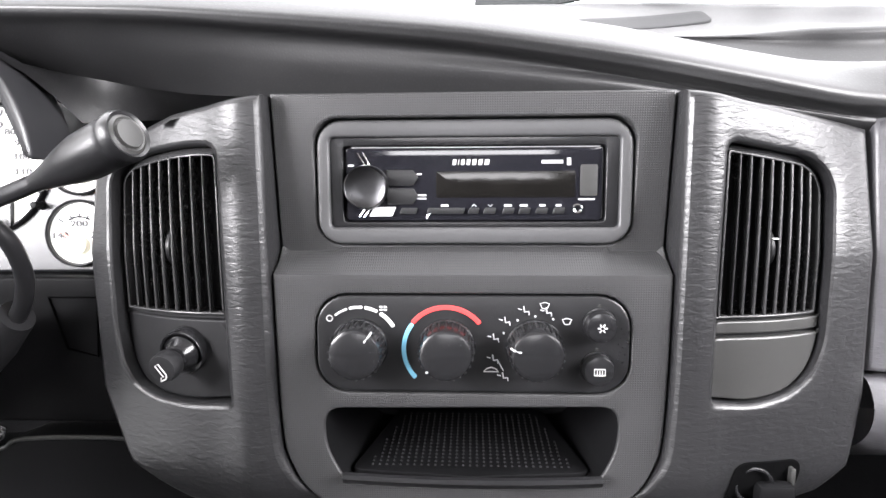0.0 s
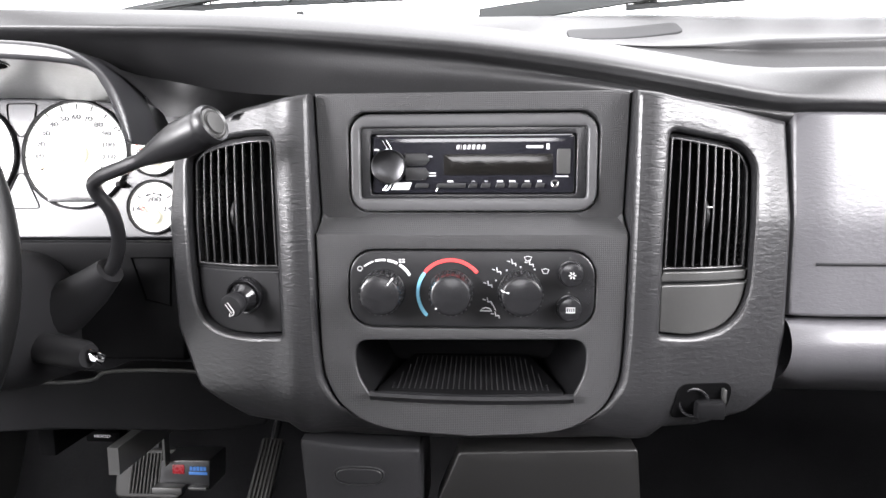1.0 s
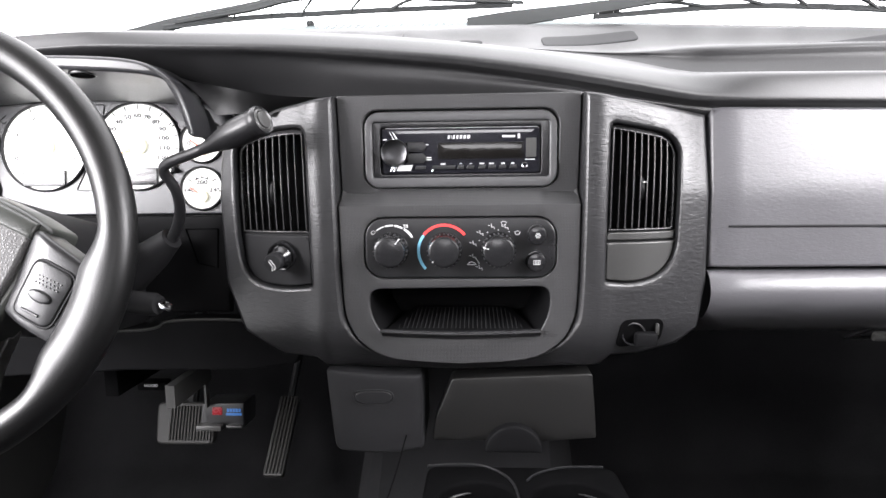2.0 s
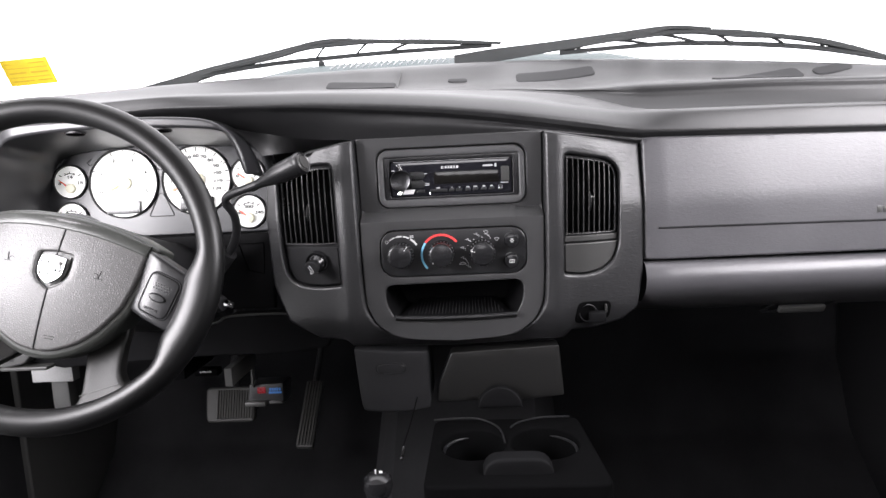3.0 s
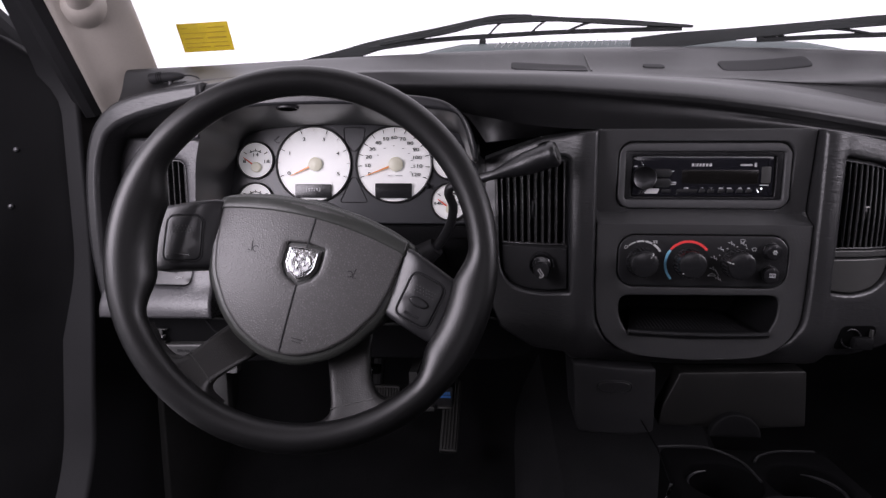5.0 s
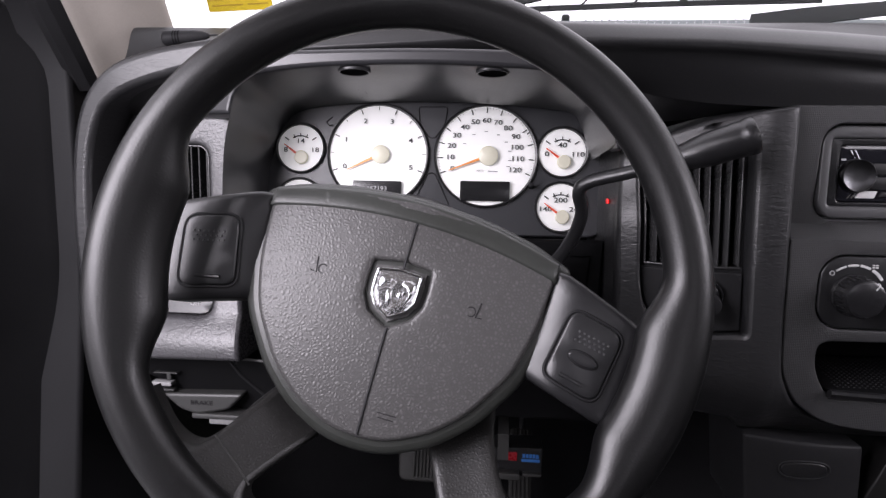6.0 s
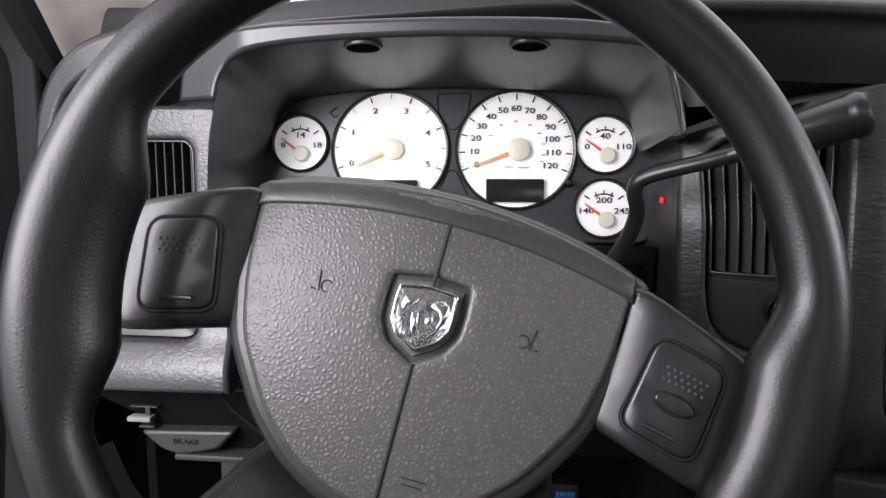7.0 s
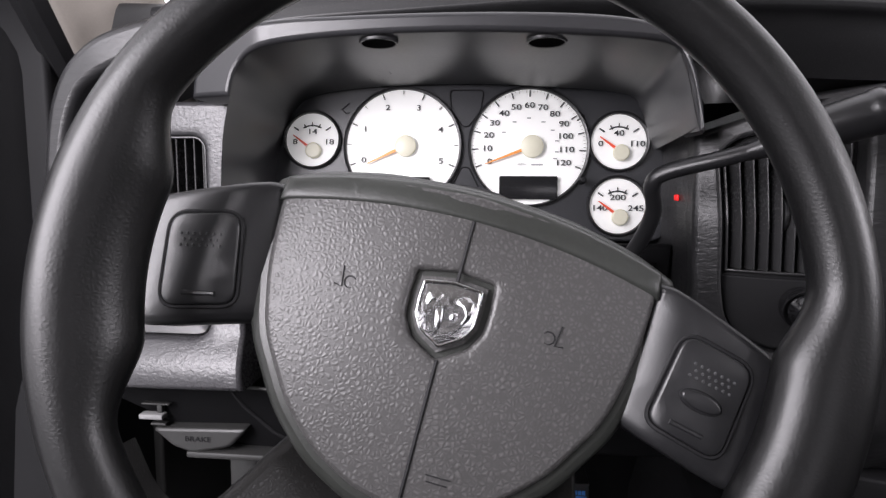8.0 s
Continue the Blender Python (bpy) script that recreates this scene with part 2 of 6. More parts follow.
def slab(outline, place, holes=(), depth=0.01, r=0.002, grid=0.012, rows=(), back=False):
    """A plate with a rounded edge. place(u, v, d) puts a point of the plane, d behind the face, into the world."""
    bm = bmesh.new()
    loops = [outline if area(outline) > 0 else outline[::-1]] + [h if area(h) < 0 else h[::-1] for h in holes]
    loops = [dense(l, grid) for l in loops]
    fronts = [shifted(l, -r) if r else l for l in loops]
    pts, edges = [], []
    for l in fronts:
        k = len(pts)
        pts += [Vector(p) for p in l]
        edges += [(k + i, k + (i + 1) % len(l)) for i in range(len(l))]
    us, vs = [p[0] for p in fronts[0]], [p[1] for p in fronts[0]]
    nu, nv = int((max(us) - min(us)) / grid), int((max(vs) - min(vs)) / grid)
    lines = [min(vs) + grid * (j + 0.5) for j in range(nv + 1)]
    lines = [v for v in lines if all(abs(v - w) > grid * 0.4 for w in rows)] + list(rows)
    for v in lines:
        for i in range(nu + 1):
            q = (min(us) + grid * (i + 0.5), v)
            if inside(q, fronts[0]) and not any(inside(q, h) for h in fronts[1:]):
                if clear_of(q, fronts, grid * 0.3):
                    pts.append(Vector(q))
    co, _, faces, _, _, _ = delaunay_2d_cdt(pts, edges, [], 0, 1e-7)
    made = [bm.verts.new(place(c.x, c.y, 0)) for c in co]
    for f in faces:
        m = sum((co[i] for i in f), Vector((0, 0))) / len(f)
        if inside(m, fronts[0]) and not any(inside(m, h) for h in fronts[1:]):
            bm.faces.new([made[i] for i in f])
    near = {(round(c.x, 6), round(c.y, 6)): made[i] for i, c in enumerate(co)}
    for l, fr in zip(loops, fronts):
        ring = [near.get((round(p[0], 6), round(p[1], 6))) for p in fr]
        if None in ring:
            ring = [bm.verts.new(place(p[0], p[1], 0)) for p in fr]
        steps = [(r * math.sin(radians(a)) - r, r * (1 - math.cos(radians(a)))) for a in (30, 60, 90)] if r else []
        steps.append((0, max(depth, r + 0.0005)))
        for off, d in steps:
            q = shifted(l, off)
            nxt = [bm.verts.new(place(p[0], p[1], d)) for p in q]
            n = len(ring)
            for i in range(n):
                bm.faces.new((ring[i], nxt[i], nxt[(i + 1) % n], ring[(i + 1) % n]))
            ring = nxt
        if back and l is loops[0] and not holes:
            bm.faces.new(ring[::-1])
    loose = [v for v in bm.verts if not v.link_faces]
    bmesh.ops.delete(bm, geom=loose, context="VERTS")
    return bm


def wall_at(y):
    """Places a plate upright, facing back into the cab; y is a number or a function of x and z."""
    if callable(y):
        return lambda u, v, d: Vector((u, y(u, v) + d, v))
    return lambda u, v, d: Vector((u, y + d, v))


def on(m, h=None):
    """Places a plate in the frame m, facing its z; h lifts it as a function of u and v."""
    if h is None:
        return lambda u, v, d: m @ Vector((u, v, -d))
    return lambda u, v, d: m @ Vector((u, v, h(u, v) - d))


def facing(x, y, z, tilt=0.0, turn=0.0, roll=0.0):
    """A frame at a point whose z faces back into the cab, leaned forward at its top by tilt degrees."""
    return Matrix.Translation((x, y, z)) @ Matrix.Rotation(radians(turn), 4, "Z") @ Matrix.Rotation(radians(90 - tilt), 4, "X") @ Matrix.Rotation(radians(roll), 4, "Z")


def lathe(profile, m, n=40):
    """A turned body round the z of the frame m, from pairs of radius and height."""
    bm = bmesh.new()
    rings = []
    for rad, h in profile:
        if rad < 1e-6:
            rings.append([bm.verts.new(m @ Vector((0, 0, h)))])
        else:
            rings.append([bm.verts.new(m @ Vector((rad * math.cos(2 * math.pi * k / n), rad * math.sin(2 * math.pi * k / n), h))) for k in range(n)])
    for a, b in zip(rings, rings[1:]):
        for k in range(n):
            q = (a[k % len(a)], a[(k + 1) % len(a)], b[(k + 1) % len(b)], b[k % len(b)])
            q = list(dict.fromkeys(q))
            if len(q) > 2:
                bm.faces.new(q)
    bmesh.ops.recalc_face_normals(bm, faces=bm.faces)
    return bm


def curve_points(pts, n=8):
    """A smooth open line through points of any size."""
    pts = [Vector(p) for p in pts]
    out = []
    for i in range(len(pts) - 1):
        p0, p1, p2, p3 = pts[max(i - 1, 0)], pts[i], pts[i + 1], pts[min(i + 2, len(pts) - 1)]
        for k in range(n):
            t = k / n
            out.append(0.5 * (2 * p1 + (p2 - p0) * t + (2 * p0 - 5 * p1 + 4 * p2 - p3) * t * t + (3 * p1 - p0 - 3 * p2 + p3) * t ** 3))
    return out + [pts[-1]]


def tube(pts, radius, n=10, closed=False, flat=1.0):
    """A round bar along points; radius is a number or a function of 0..1."""
    bm = bmesh.new()
    pts = [Vector(p) for p in pts]
    up, rings, count = None, [], len(pts)
    for i, p in enumerate(pts):
        a = pts[i - 1] if (i or closed) else p
        b = pts[(i + 1) % count] if (i < count - 1 or closed) else p
        t = (b - a).normalized()
        if up is None:
            up = t.orthogonal().normalized()
        up = (up - t * up.dot(t)).normalized()
        side = t.cross(up)
        rad = radius(i / (count - 1)) if callable(radius) else radius
        rings.append([bm.verts.new(p + (up * math.cos(2 * math.pi * k / n) + side * math.sin(2 * math.pi * k / n) * flat) * rad) for k in range(n)])
    pairs = list(zip(rings, rings[1:]))
    if closed:
        pairs.append((rings[-1], rings[0]))
    for a, b in pairs:
        for k in range(n):
            bm.faces.new((a[k], a[(k + 1) % n], b[(k + 1) % n], b[k]))
    if not closed:
        bm.faces.new(rings[0][::-1])
        bm.faces.new(rings[-1])
    return bm


def box(m, sx, sy, sz, bevel=0.0, segments=2):
    """A box of full sizes in the frame m, with its edges rounded."""
    bm = bmesh.new()
    bmesh.ops.create_cube(bm, size=1.0)
    bmesh.ops.scale(bm, vec=(sx, sy, sz), verts=bm.verts)
    if bevel:
        bmesh.ops.bevel(bm, geom=bm.edges[:], offset=bevel, segments=segments, profile=0.5, affect="EDGES")
    bmesh.ops.transform(bm, matrix=m, verts=bm.verts)
    return bm


def loft(sections, closed=False):
    """A skin over lists of points, one list a section."""
    bm = bmesh.new()
    rows = [[bm.verts.new(p) for p in s] for s in sections]
    for a, b in zip(rows, rows[1:]):
        n = len(a)
        for k in range(n if closed else n - 1):
            q = list(dict.fromkeys((a[k], a[(k + 1) % n], b[(k + 1) % n], b[k])))
            if len(q) > 2:
                bm.faces.new(q)
    return bm


def merged(bms):
    out = bmesh.new()
    for b in bms:
        me = bpy.data.meshes.new("tmp")
        b.to_mesh(me)
        b.free()
        out.from_mesh(me)
        bpy.data.meshes.remove(me)
    return out


def words(text, m, size, depth=0.0002, align="CENTER", widen=1.0, bold=0.0):
    """Raised writing in the frame m, read along its x."""
    cu = bpy.data.curves.new("writing", "FONT")
    cu.body, cu.size, cu.extrude, cu.offset, cu.align_x, cu.align_y, cu.resolution_u = text, size, depth, bold, align, "CENTER", 3
    ob = bpy.data.objects.new("writing", cu)
    me = bpy.data.meshes.new_from_object(ob)
    bm = bmesh.new()
    bm.from_mesh(me)
    bmesh.ops.remove_doubles(bm, verts=bm.verts, dist=1e-6)
    bmesh.ops.transform(bm, matrix=m @ Matrix.Diagonal((widen, 1, 1, 1)), verts=bm.verts)
    bpy.data.objects.remove(ob)
    bpy.data.curves.remove(cu)
    bpy.data.meshes.remove(me)
    return bm


def move(m, x, y, z=0.0, roll=0.0):
    return m @ Matrix.Translation((x, y, z)) @ Matrix.Rotation(radians(roll), 4, "Z")


# ---------------------------------------------------------------- the cab round the camera
def glass_base(x):
    return 0.90 - 0.30 * (x / 0.75) ** 2, 0.976 - (0.165 if x > 0 else 0.12) * x * x


def glass_at(x, z):
    yb, zb = glass_base(x)
    return yb + (0.13 - yb) * (z - zb) / (1.40 - zb)


def build_shell():
    flat = lambda u, v, d: Vector((u, v, -d))
    floor = part("floor", slab([(-0.92, -1.9), (0.92, -1.9), (0.92, 1.02), (-0.92, 1.02)], flat, depth=0.04, r=0, grid=0.08, back=True), CARPET)
    tagged(floor, "black carpeted cab floor", "floor", kind="structure")
    prof = [(0.80, 0.0), (0.93, 0.12), (1.0, 0.30), (1.02, 0.60), (1.0, 0.93), (0.99, 0.94)]
    fw = loft([[Vector((x, y, z)) for y, z in prof] for x in np.linspace(-0.90, 0.90, 9)])
    bmesh.ops.solidify(fw, geom=fw.faces[:], thickness=-0.02)
    tagged(part("wall_firewall", fw, CARPET), "black carpeted firewall and sloping toe board", "wall", kind="structure")
    # unseen panel, added to stop outside light leaking in below the dashboard
    shelf = loft([[Vector((x, y, z)) for y, z in ((glass_base(x)[0] - 0.03, glass_base(x)[1] - 0.022), (glass_base(x)[0] + 0.10, glass_base(x)[1] - 0.03), (1.03, 0.925))] for x in np.linspace(-0.79, 0.79, 24)])
    bmesh.ops.solidify(shelf, geom=shelf.faces[:], thickness=-0.006)
    tagged(part("wall_light_block", shelf, DARK), "unseen black panel keeping light out under the cowl", "wall", kind="structure")
    hump = loft([[Vector((x * w, y, h * z)) for x, z in ((-0.17, 0.0), (-0.16, 0.6), (-0.12, 0.95), (0, 1.0), (0.12, 0.95), (0.16, 0.6), (0.17, 0.0))]
                 for y, w, h in ((-1.9, 0.9, 0.10), (0.2, 1.0, 0.14), (0.55, 1.1, 0.20), (0.98, 1.3, 0.34))])
    tagged(part("trim_tunnel", hump, CARPET), "black carpeted transmission hump", "floor", kind="structure")
    # roof with a thickness, from the windscreen header back
    roof = loft([[Vector((x, y, 1.40 + 0.02 * math.cos(x / 0.86 * 1.5) + (0.0 if y < 0 else -0.02 * y))) for y in np.linspace(-1.9, 0.17, 12)] for x in np.linspace(-0.80, 0.80, 14)])
    bmesh.ops.solidify(roof, geom=roof.faces[:], thickness=0.03)
    tagged(part("ceiling", roof, ROOFM), "grey cloth headliner", "ceiling", kind="structure")
    # right side: a closed door with its window opening
    outline = [(-1.9, 0.0), (1.0, 0.0), (1.0, 0.90), (0.62, 0.905), (0.10, 1.40), (-1.9, 1.40)]
    hole = rounded([(-0.55, 0.80), (0.36, 0.80), (0.10, 1.30), (-0.02, 1.33), (-0.55, 1.33)], 0.04)
    right = slab(outline, lambda u, v, d: Vector((0.885 - 0.10 * max(0, v - 0.9) / 0.5 + d, u, v)), [hole, rrect(-1.72, 0.92, -0.74, 1.32, 0.06)], depth=0.05, r=0.006, grid=0.06)
    bmesh.ops.reverse_faces(right, faces=right.faces[:])
    tagged(part("wall_right", right, DARK), "black closed door side with two window openings", "wall", kind="structure")
    # left side: the doorway stands open, from the sill to the roof rail
    doorway = rounded([(-0.62, 0.09), (0.36, 0.09), (0.47, 0.30), (0.505, 0.60), (0.505, 0.885), (0.13, 1.30), (-0.02, 1.345), (-0.62, 1.345)], 0.05)
    left = slab(outline, lambda u, v, d: Vector((-(0.885 - 0.10 * max(0, v - 0.9) / 0.5 + d), u, v)), [doorway, rrect(-1.72, 0.92, -0.74, 1.32, 0.06)], depth=0.05, r=0.006, grid=0.06)
    tagged(part("wall_left", left, DARK), "black body side with an open doorway and a rear window", "wall", kind="structure")
    back = slab([(-0.86, 0.0), (0.86, 0.0), (0.80, 1.42), (-0.80, 1.42)], lambda u, v, d: Vector((-u, -1.9 - d, v)), [rrect(-0.6, 0.97, 0.6, 1.30, 0.06)], depth=0.05, r=0.006, grid=0.08)
    tagged(part("wall_back", back, DARK), "black cab back wall with rear window", "wall", kind="structure")
    # windscreen
    rows = []
    for k in range(9):
        f = k / 8
        rows.append([Vector((x, glass_at(x, zb + (1.40 - zb) * f), zb + (1.40 - zb) * f)) for x in np.linspace(-0.80, 0.80, 25) for zb in (glass_base(x)[1],)])
    wbm = loft(rows)
    glass = part("window_1", wbm, GLASS)
    glass.visible_shadow = False
    tagged(glass, "clear curved windscreen", "window", kind="structure")
    ground = slab([(-9, -9), (9, -9), (9, 9), (-9, 9)], lambda u, v, d: Vector((u, v, -0.75 - d)), depth=0.02, r=0, grid=1.5, back=True)
    tagged(part("ground", ground, STUDIO), "plain grey studio floor", "floor", kind="structure")


build_shell()


# ---------------------------------------------------------------- dashboard
def smooth_table(xs, values, at, width=0.018):
    """Values over xs, read at the places 'at' and softened over a width."""
    offs = np.linspace(-2, 2, 9)
    w = np.exp(-offs ** 2 / 2)
    return sum(wi * np.interp(np.array(at) + o * width, xs, values) for wi, o in zip(w, offs)) / w.sum()


dash = thing("dashboard", (0, 0.45, 0.5), "charcoal grained vinyl dashboard with a wide overhanging brow", "dashboard")

SX = [-0.80, -0.70, -0.60, -0.40, -0.20, -0.10, 0.0, 0.10, 0.20, 0.265, 0.30, 0.50, 0.70, 0.86]
LIPY = [0.43, 0.408, 0.400, 0.396, 0.393, 0.396, 0.400, 0.412, 0.432, 0.440, 0.436, 0.432, 0.432, 0.445]
LIPZ = [0.795, 0.836, 0.852, 0.861, 0.853, 0.845, 0.836, 0.823, 0.808, 0.797, 0.797, 0.792, 0.787, 0.780]
CRY = [0.45, 0.425, 0.408, 0.402, 0.428, 0.447, 0.462, 0.490, 0.515, 0.490, 0.447, 0.442, 0.442, 0.455]
CRZ = [0.815, 0.858, 0.873, 0.880, 0.880, 0.878, 0.872, 0.865, 0.851, 0.836, 0.829, 0.826, 0.822, 0.812]
M1Z = [0.83, 0.874, 0.886, 0.891, 0.892, 0.891, 0.889, 0.885, 0.875, 0.858, 0.838, 0.836, 0.828, 0.815]
M2Z = [0.84, 0.880, 0.890, 0.896, 0.897, 0.897, 0.895, 0.893, 0.888, 0.885, 0.884, 0.878, 0.864, 0.835]
M3Z = [0.865, 0.898, 0.907, 0.914, 0.918, 0.919, 0.919, 0.918, 0.915, 0.911, 0.908, 0.892, 0.871, 0.842]
U3Y = [0.49, 0.47, 0.46, 0.455, 0.44, 0.424, 0.420, 0.424, 0.446, 0.458, 0.468, 0.468, 0.468, 0.48]
U3Z = [0.78, 0.81, 0.840, 0.846, 0.812, 0.806, 0.805, 0.803, 0.793, 0.786, 0.770, 0.766, 0.762, 0.756]


def build_pad():
    at = np.linspace(-0.80, 0.86, 84)
    t = {k: smooth_table(SX, v, at) for k, v in dict(ly=LIPY, lz=LIPZ, cy=CRY, cz=CRZ, m1=M1Z, m2=M2Z, m3=M3Z, uy=U3Y, uz=U3Z).items()}
    rows = []
    for i, x in enumerate(at):
        fy, fz = glass_base(x)
        fy, fz = fy - 0.06, fz - 0.002
        cy, cz, ly, lz = t["cy"][i], t["cz"][i], t["ly"][i], t["lz"][i]
        span = fy - cy
        pts = [(fy + 0.03, fz + 0.003), (fy, fz), (cy + span * 0.70, t["m3"][i]), (cy + span * 0.39, t["m2"][i]), (cy + span * 0.372, t["m2"][i] - 0.45 * max(0, t["m2"][i] - t["m1"][i] - 0.006)), (cy + span * 0.325, t["m1"][i] + 0.06 * max(0, t["m2"][i] - t["m1"][i] - 0.006)), (cy + span * 0.28, t["m1"][i]), (cy + 0.02, cz + 0.004), (cy, cz),
               (cy + (ly - cy) * 0.55, cz - (cz - lz) * 0.22), (ly + 0.0005, lz + 0.30 * (cz - lz)), (ly, lz + 0.003), (ly + 0.003, lz), (ly + 0.012, lz - 0.004), (ly + 0.55 * (t["uy"][i] - ly), lz + 0.5 * (t["uz"][i] - lz)), (t["uy"][i], t["uz"][i])]
        rows.append([Vector((x, p.x, p.y)) for p in curve_points(pts, 4)])
    bm = loft(rows)
    bmesh.ops.reverse_faces(bm, faces=bm.faces[:])
    part("top_pad", bm, TOP, dash, "dark charcoal pad with a rolled front lip", sharp=60)
    rows = []
    for x in np.linspace(-0.36, -0.13, 22):
        uy, uz = np.interp(x, at, t["uy"]), np.interp(x, at, t["uz"])
        zb = np.interp(x, (-0.36, -0.34, -0.31, -0.288, -0.274, -0.20, -0.13), (0.846, 0.842, 0.834, 0.815, 0.790, 0.799, 0.808))
        yb = np.interp(x, (-0.36, -0.31, -0.274, -0.22), (0.392, 0.396, 0.432, 0.478))
        rows.append([Vector((x, uy - 0.001 + (yb - uy) * f, uz + 0.002 + (zb - uz) * f)) for f in np.linspace(0, 1, 5)])
    part("brow_underside", loft(rows), TOP, dash, sharp=60)
    outer = [(-0.64, 0.869), (-0.72, 0.857), (-0.770, 0.838), (-0.800, 0.802), (-0.813, 0.74), (-0.815, 0.65), (-0.806, 0.57), (-0.790, 0.545)]
    inner = [(-0.775, 0.555), (-0.787, 0.59), (-0.794, 0.65), (-0.792, 0.74), (-0.781, 0.787), (-0.762, 0.810), (-0.72, 0.827), (-0.64, 0.846)]
    ring = [tuple(p) for p in curve_points(outer, 5)] + [tuple(p) for p in curve_points(inner, 5)]
    yf = lambda x, z: 0.398 + 0.10 * max(0, 0.70 - z) ** 1.5 + 0.25 * max(0, -x - 0.76) ** 1.0 * 0.3
    part("end_trim", slab(ring[::-1], wall_at(yf), depth=0.12, r=0.007, grid=0.012), DASH, dash, "grained end of the brow, wrapping down beside the vent")


build_pad()


def stack_y(x, z):
    """Depth of the grained fascia either side of the centre stack."""
    a = abs(x)
    y = 0.399 + 0.037 * max(0.0, (a - 0.15) / 0.13) ** 1.6
    y -= 0.007 * math.exp(-((a - 0.146) / 0.016) ** 2)
    if z > 0.70:
        y += 0.20 * (z - 0.70) * max(0.0, (a - 0.16) / 0.12)
    if z < 0.56:
        y += 0.9 * (0.56 - z) ** 2 / 0.06 * 0.6
    return y


def bezel_y(x, z):
    if z > 0.703:
        return 0.410 + (0.806 - z) * 0.125
    if z > 0.690:
        return 0.400 + (z - 0.690) / 0.013 * 0.0229
    return 0.400 + 0.06 * (0.690 - z) * 0.3


BEZEL = [tuple(p) for p in curve_points([(0.131, 0.808), (0.1305, 0.690), (0.1285, 0.587), (0.122, 0.556), (0.106, 0.534), (0.073, 0.518), (0.0, 0.5125)], 5)]
BEZEL = BEZEL + [(-x, z) for x, z in BEZEL[-2::-1]]
POD_R = rounded([(0.157, 0.606), (0.186, 0.602), (0.214, 0.608), (0.231, 0.6215), (0.239, 0.641), (0.2405, 0.70), (0.242, 0.745), (0.235, 0.758), (0.222, 0.7655), (0.188, 0.771), (0.160, 0.7755), (0.158, 0.687)], [0.003, 0.02, 0.015, 0.015, 0.015, 0.02, 0.012, 0.012, 0.012, 0.02, 0.008, 0.02])
POD_L = rounded([(-0.1645, 0.687), (-0.166, 0.7745), (-0.190, 0.7745), (-0.221, 0.7705), (-0.245, 0.765), (-0.257, 0.754), (-0.2545, 0.700), (-0.253, 0.6450), (-0.249, 0.6215), (-0.238, 0.6065), (-0.220, 0.5995), (-0.192, 0.598), (-0.1625, 0.601)], [0.02, 0.010, 0.02, 0.015, 0.010, 0.010, 0.02, 0.015, 0.012, 0.012, 0.015, 0.02, 0.003])


def build_fascia():
    gap = [(x * 1.012, z - 0.0015) for x, z in BEZEL]
    right = [(0.131 + 0.002, 0.807), (0.20, 0.796), (0.274, 0.785)]
    out = [gap[0]] + right[1:] + [(0.2765, 0.70), (0.277, 0.60), (0.268, 0.548), (0.245, 0.530), (0.200, 0.520), (0.168, 0.520), (0.158, 0.508), (0.093, 0.501), (0.0, 0.4965), (-0.093, 0.4985), (-0.155, 0.505),
           (-0.165, 0.515), (-0.205, 0.518), (-0.250, 0.545), (-0.272, 0.60), (-0.276, 0.70), (-0.274, 0.770), (-0.20, 0.796), gap[-1]]
    poly = out + gap[::-1][1:-1]
    bm = slab(poly, wall_at(stack_y), [POD_R, POD_L], depth=0.035, r=0.004, grid=0.010)
    fascia = part("center_fascia", bm, DASH, dash, "grained charcoal fascia round the centre stack")
    edge = [(-0.250, 0.545), (-0.272, 0.60), (-0.276, 0.70), (-0.274, 0.768)]
    rows = [[Vector((x + 0.001 - 0.016 * f, stack_y(x, z) + 0.012 + f * 0.085, z + 0.012 * f)) for f in np.linspace(0, 1, 6)] for x, z in curve_points(edge, 5)]
    part("fascia_side", loft(rows), DASH, dash, "grained side of the fascia facing the gauges")
    rows = [[Vector((x, stack_y(x, z) + 0.012 + f * 0.06, z - 0.001 + 0.006 * f)) for f in np.linspace(0, 1, 5)] for x, z in curve_points([(-0.274, 0.769), (-0.20, 0.795), (-0.135, 0.806)], 5)]
    part("fascia_top", loft(rows), DASH, dash)
    weave = slab(BEZEL, wall_at(bezel_y), [rrect(-0.1045, 0.7075, 0.1085, 0.7925, 0.017), rrect(-0.1035, 0.6095, 0.1055, 0.6775, 0.022), POCKET], depth=0.03, r=0.0015, grid=0.010, rows=(0.703, 0.690))
    part("center_bezel", weave, WEAVE, dash, "fine-woven textured bezel with a step below the radio")


POCKET = rounded([(-0.085, 0.5445), (0.0, 0.5415), (0.087, 0.5475), (0.099, 0.572), (0.099, 0.601), (-0.099, 0.598), (-0.099, 0.570)], [0.008, 0.03, 0.008, 0.02, 0.014, 0.014, 0.02])
build_fascia()


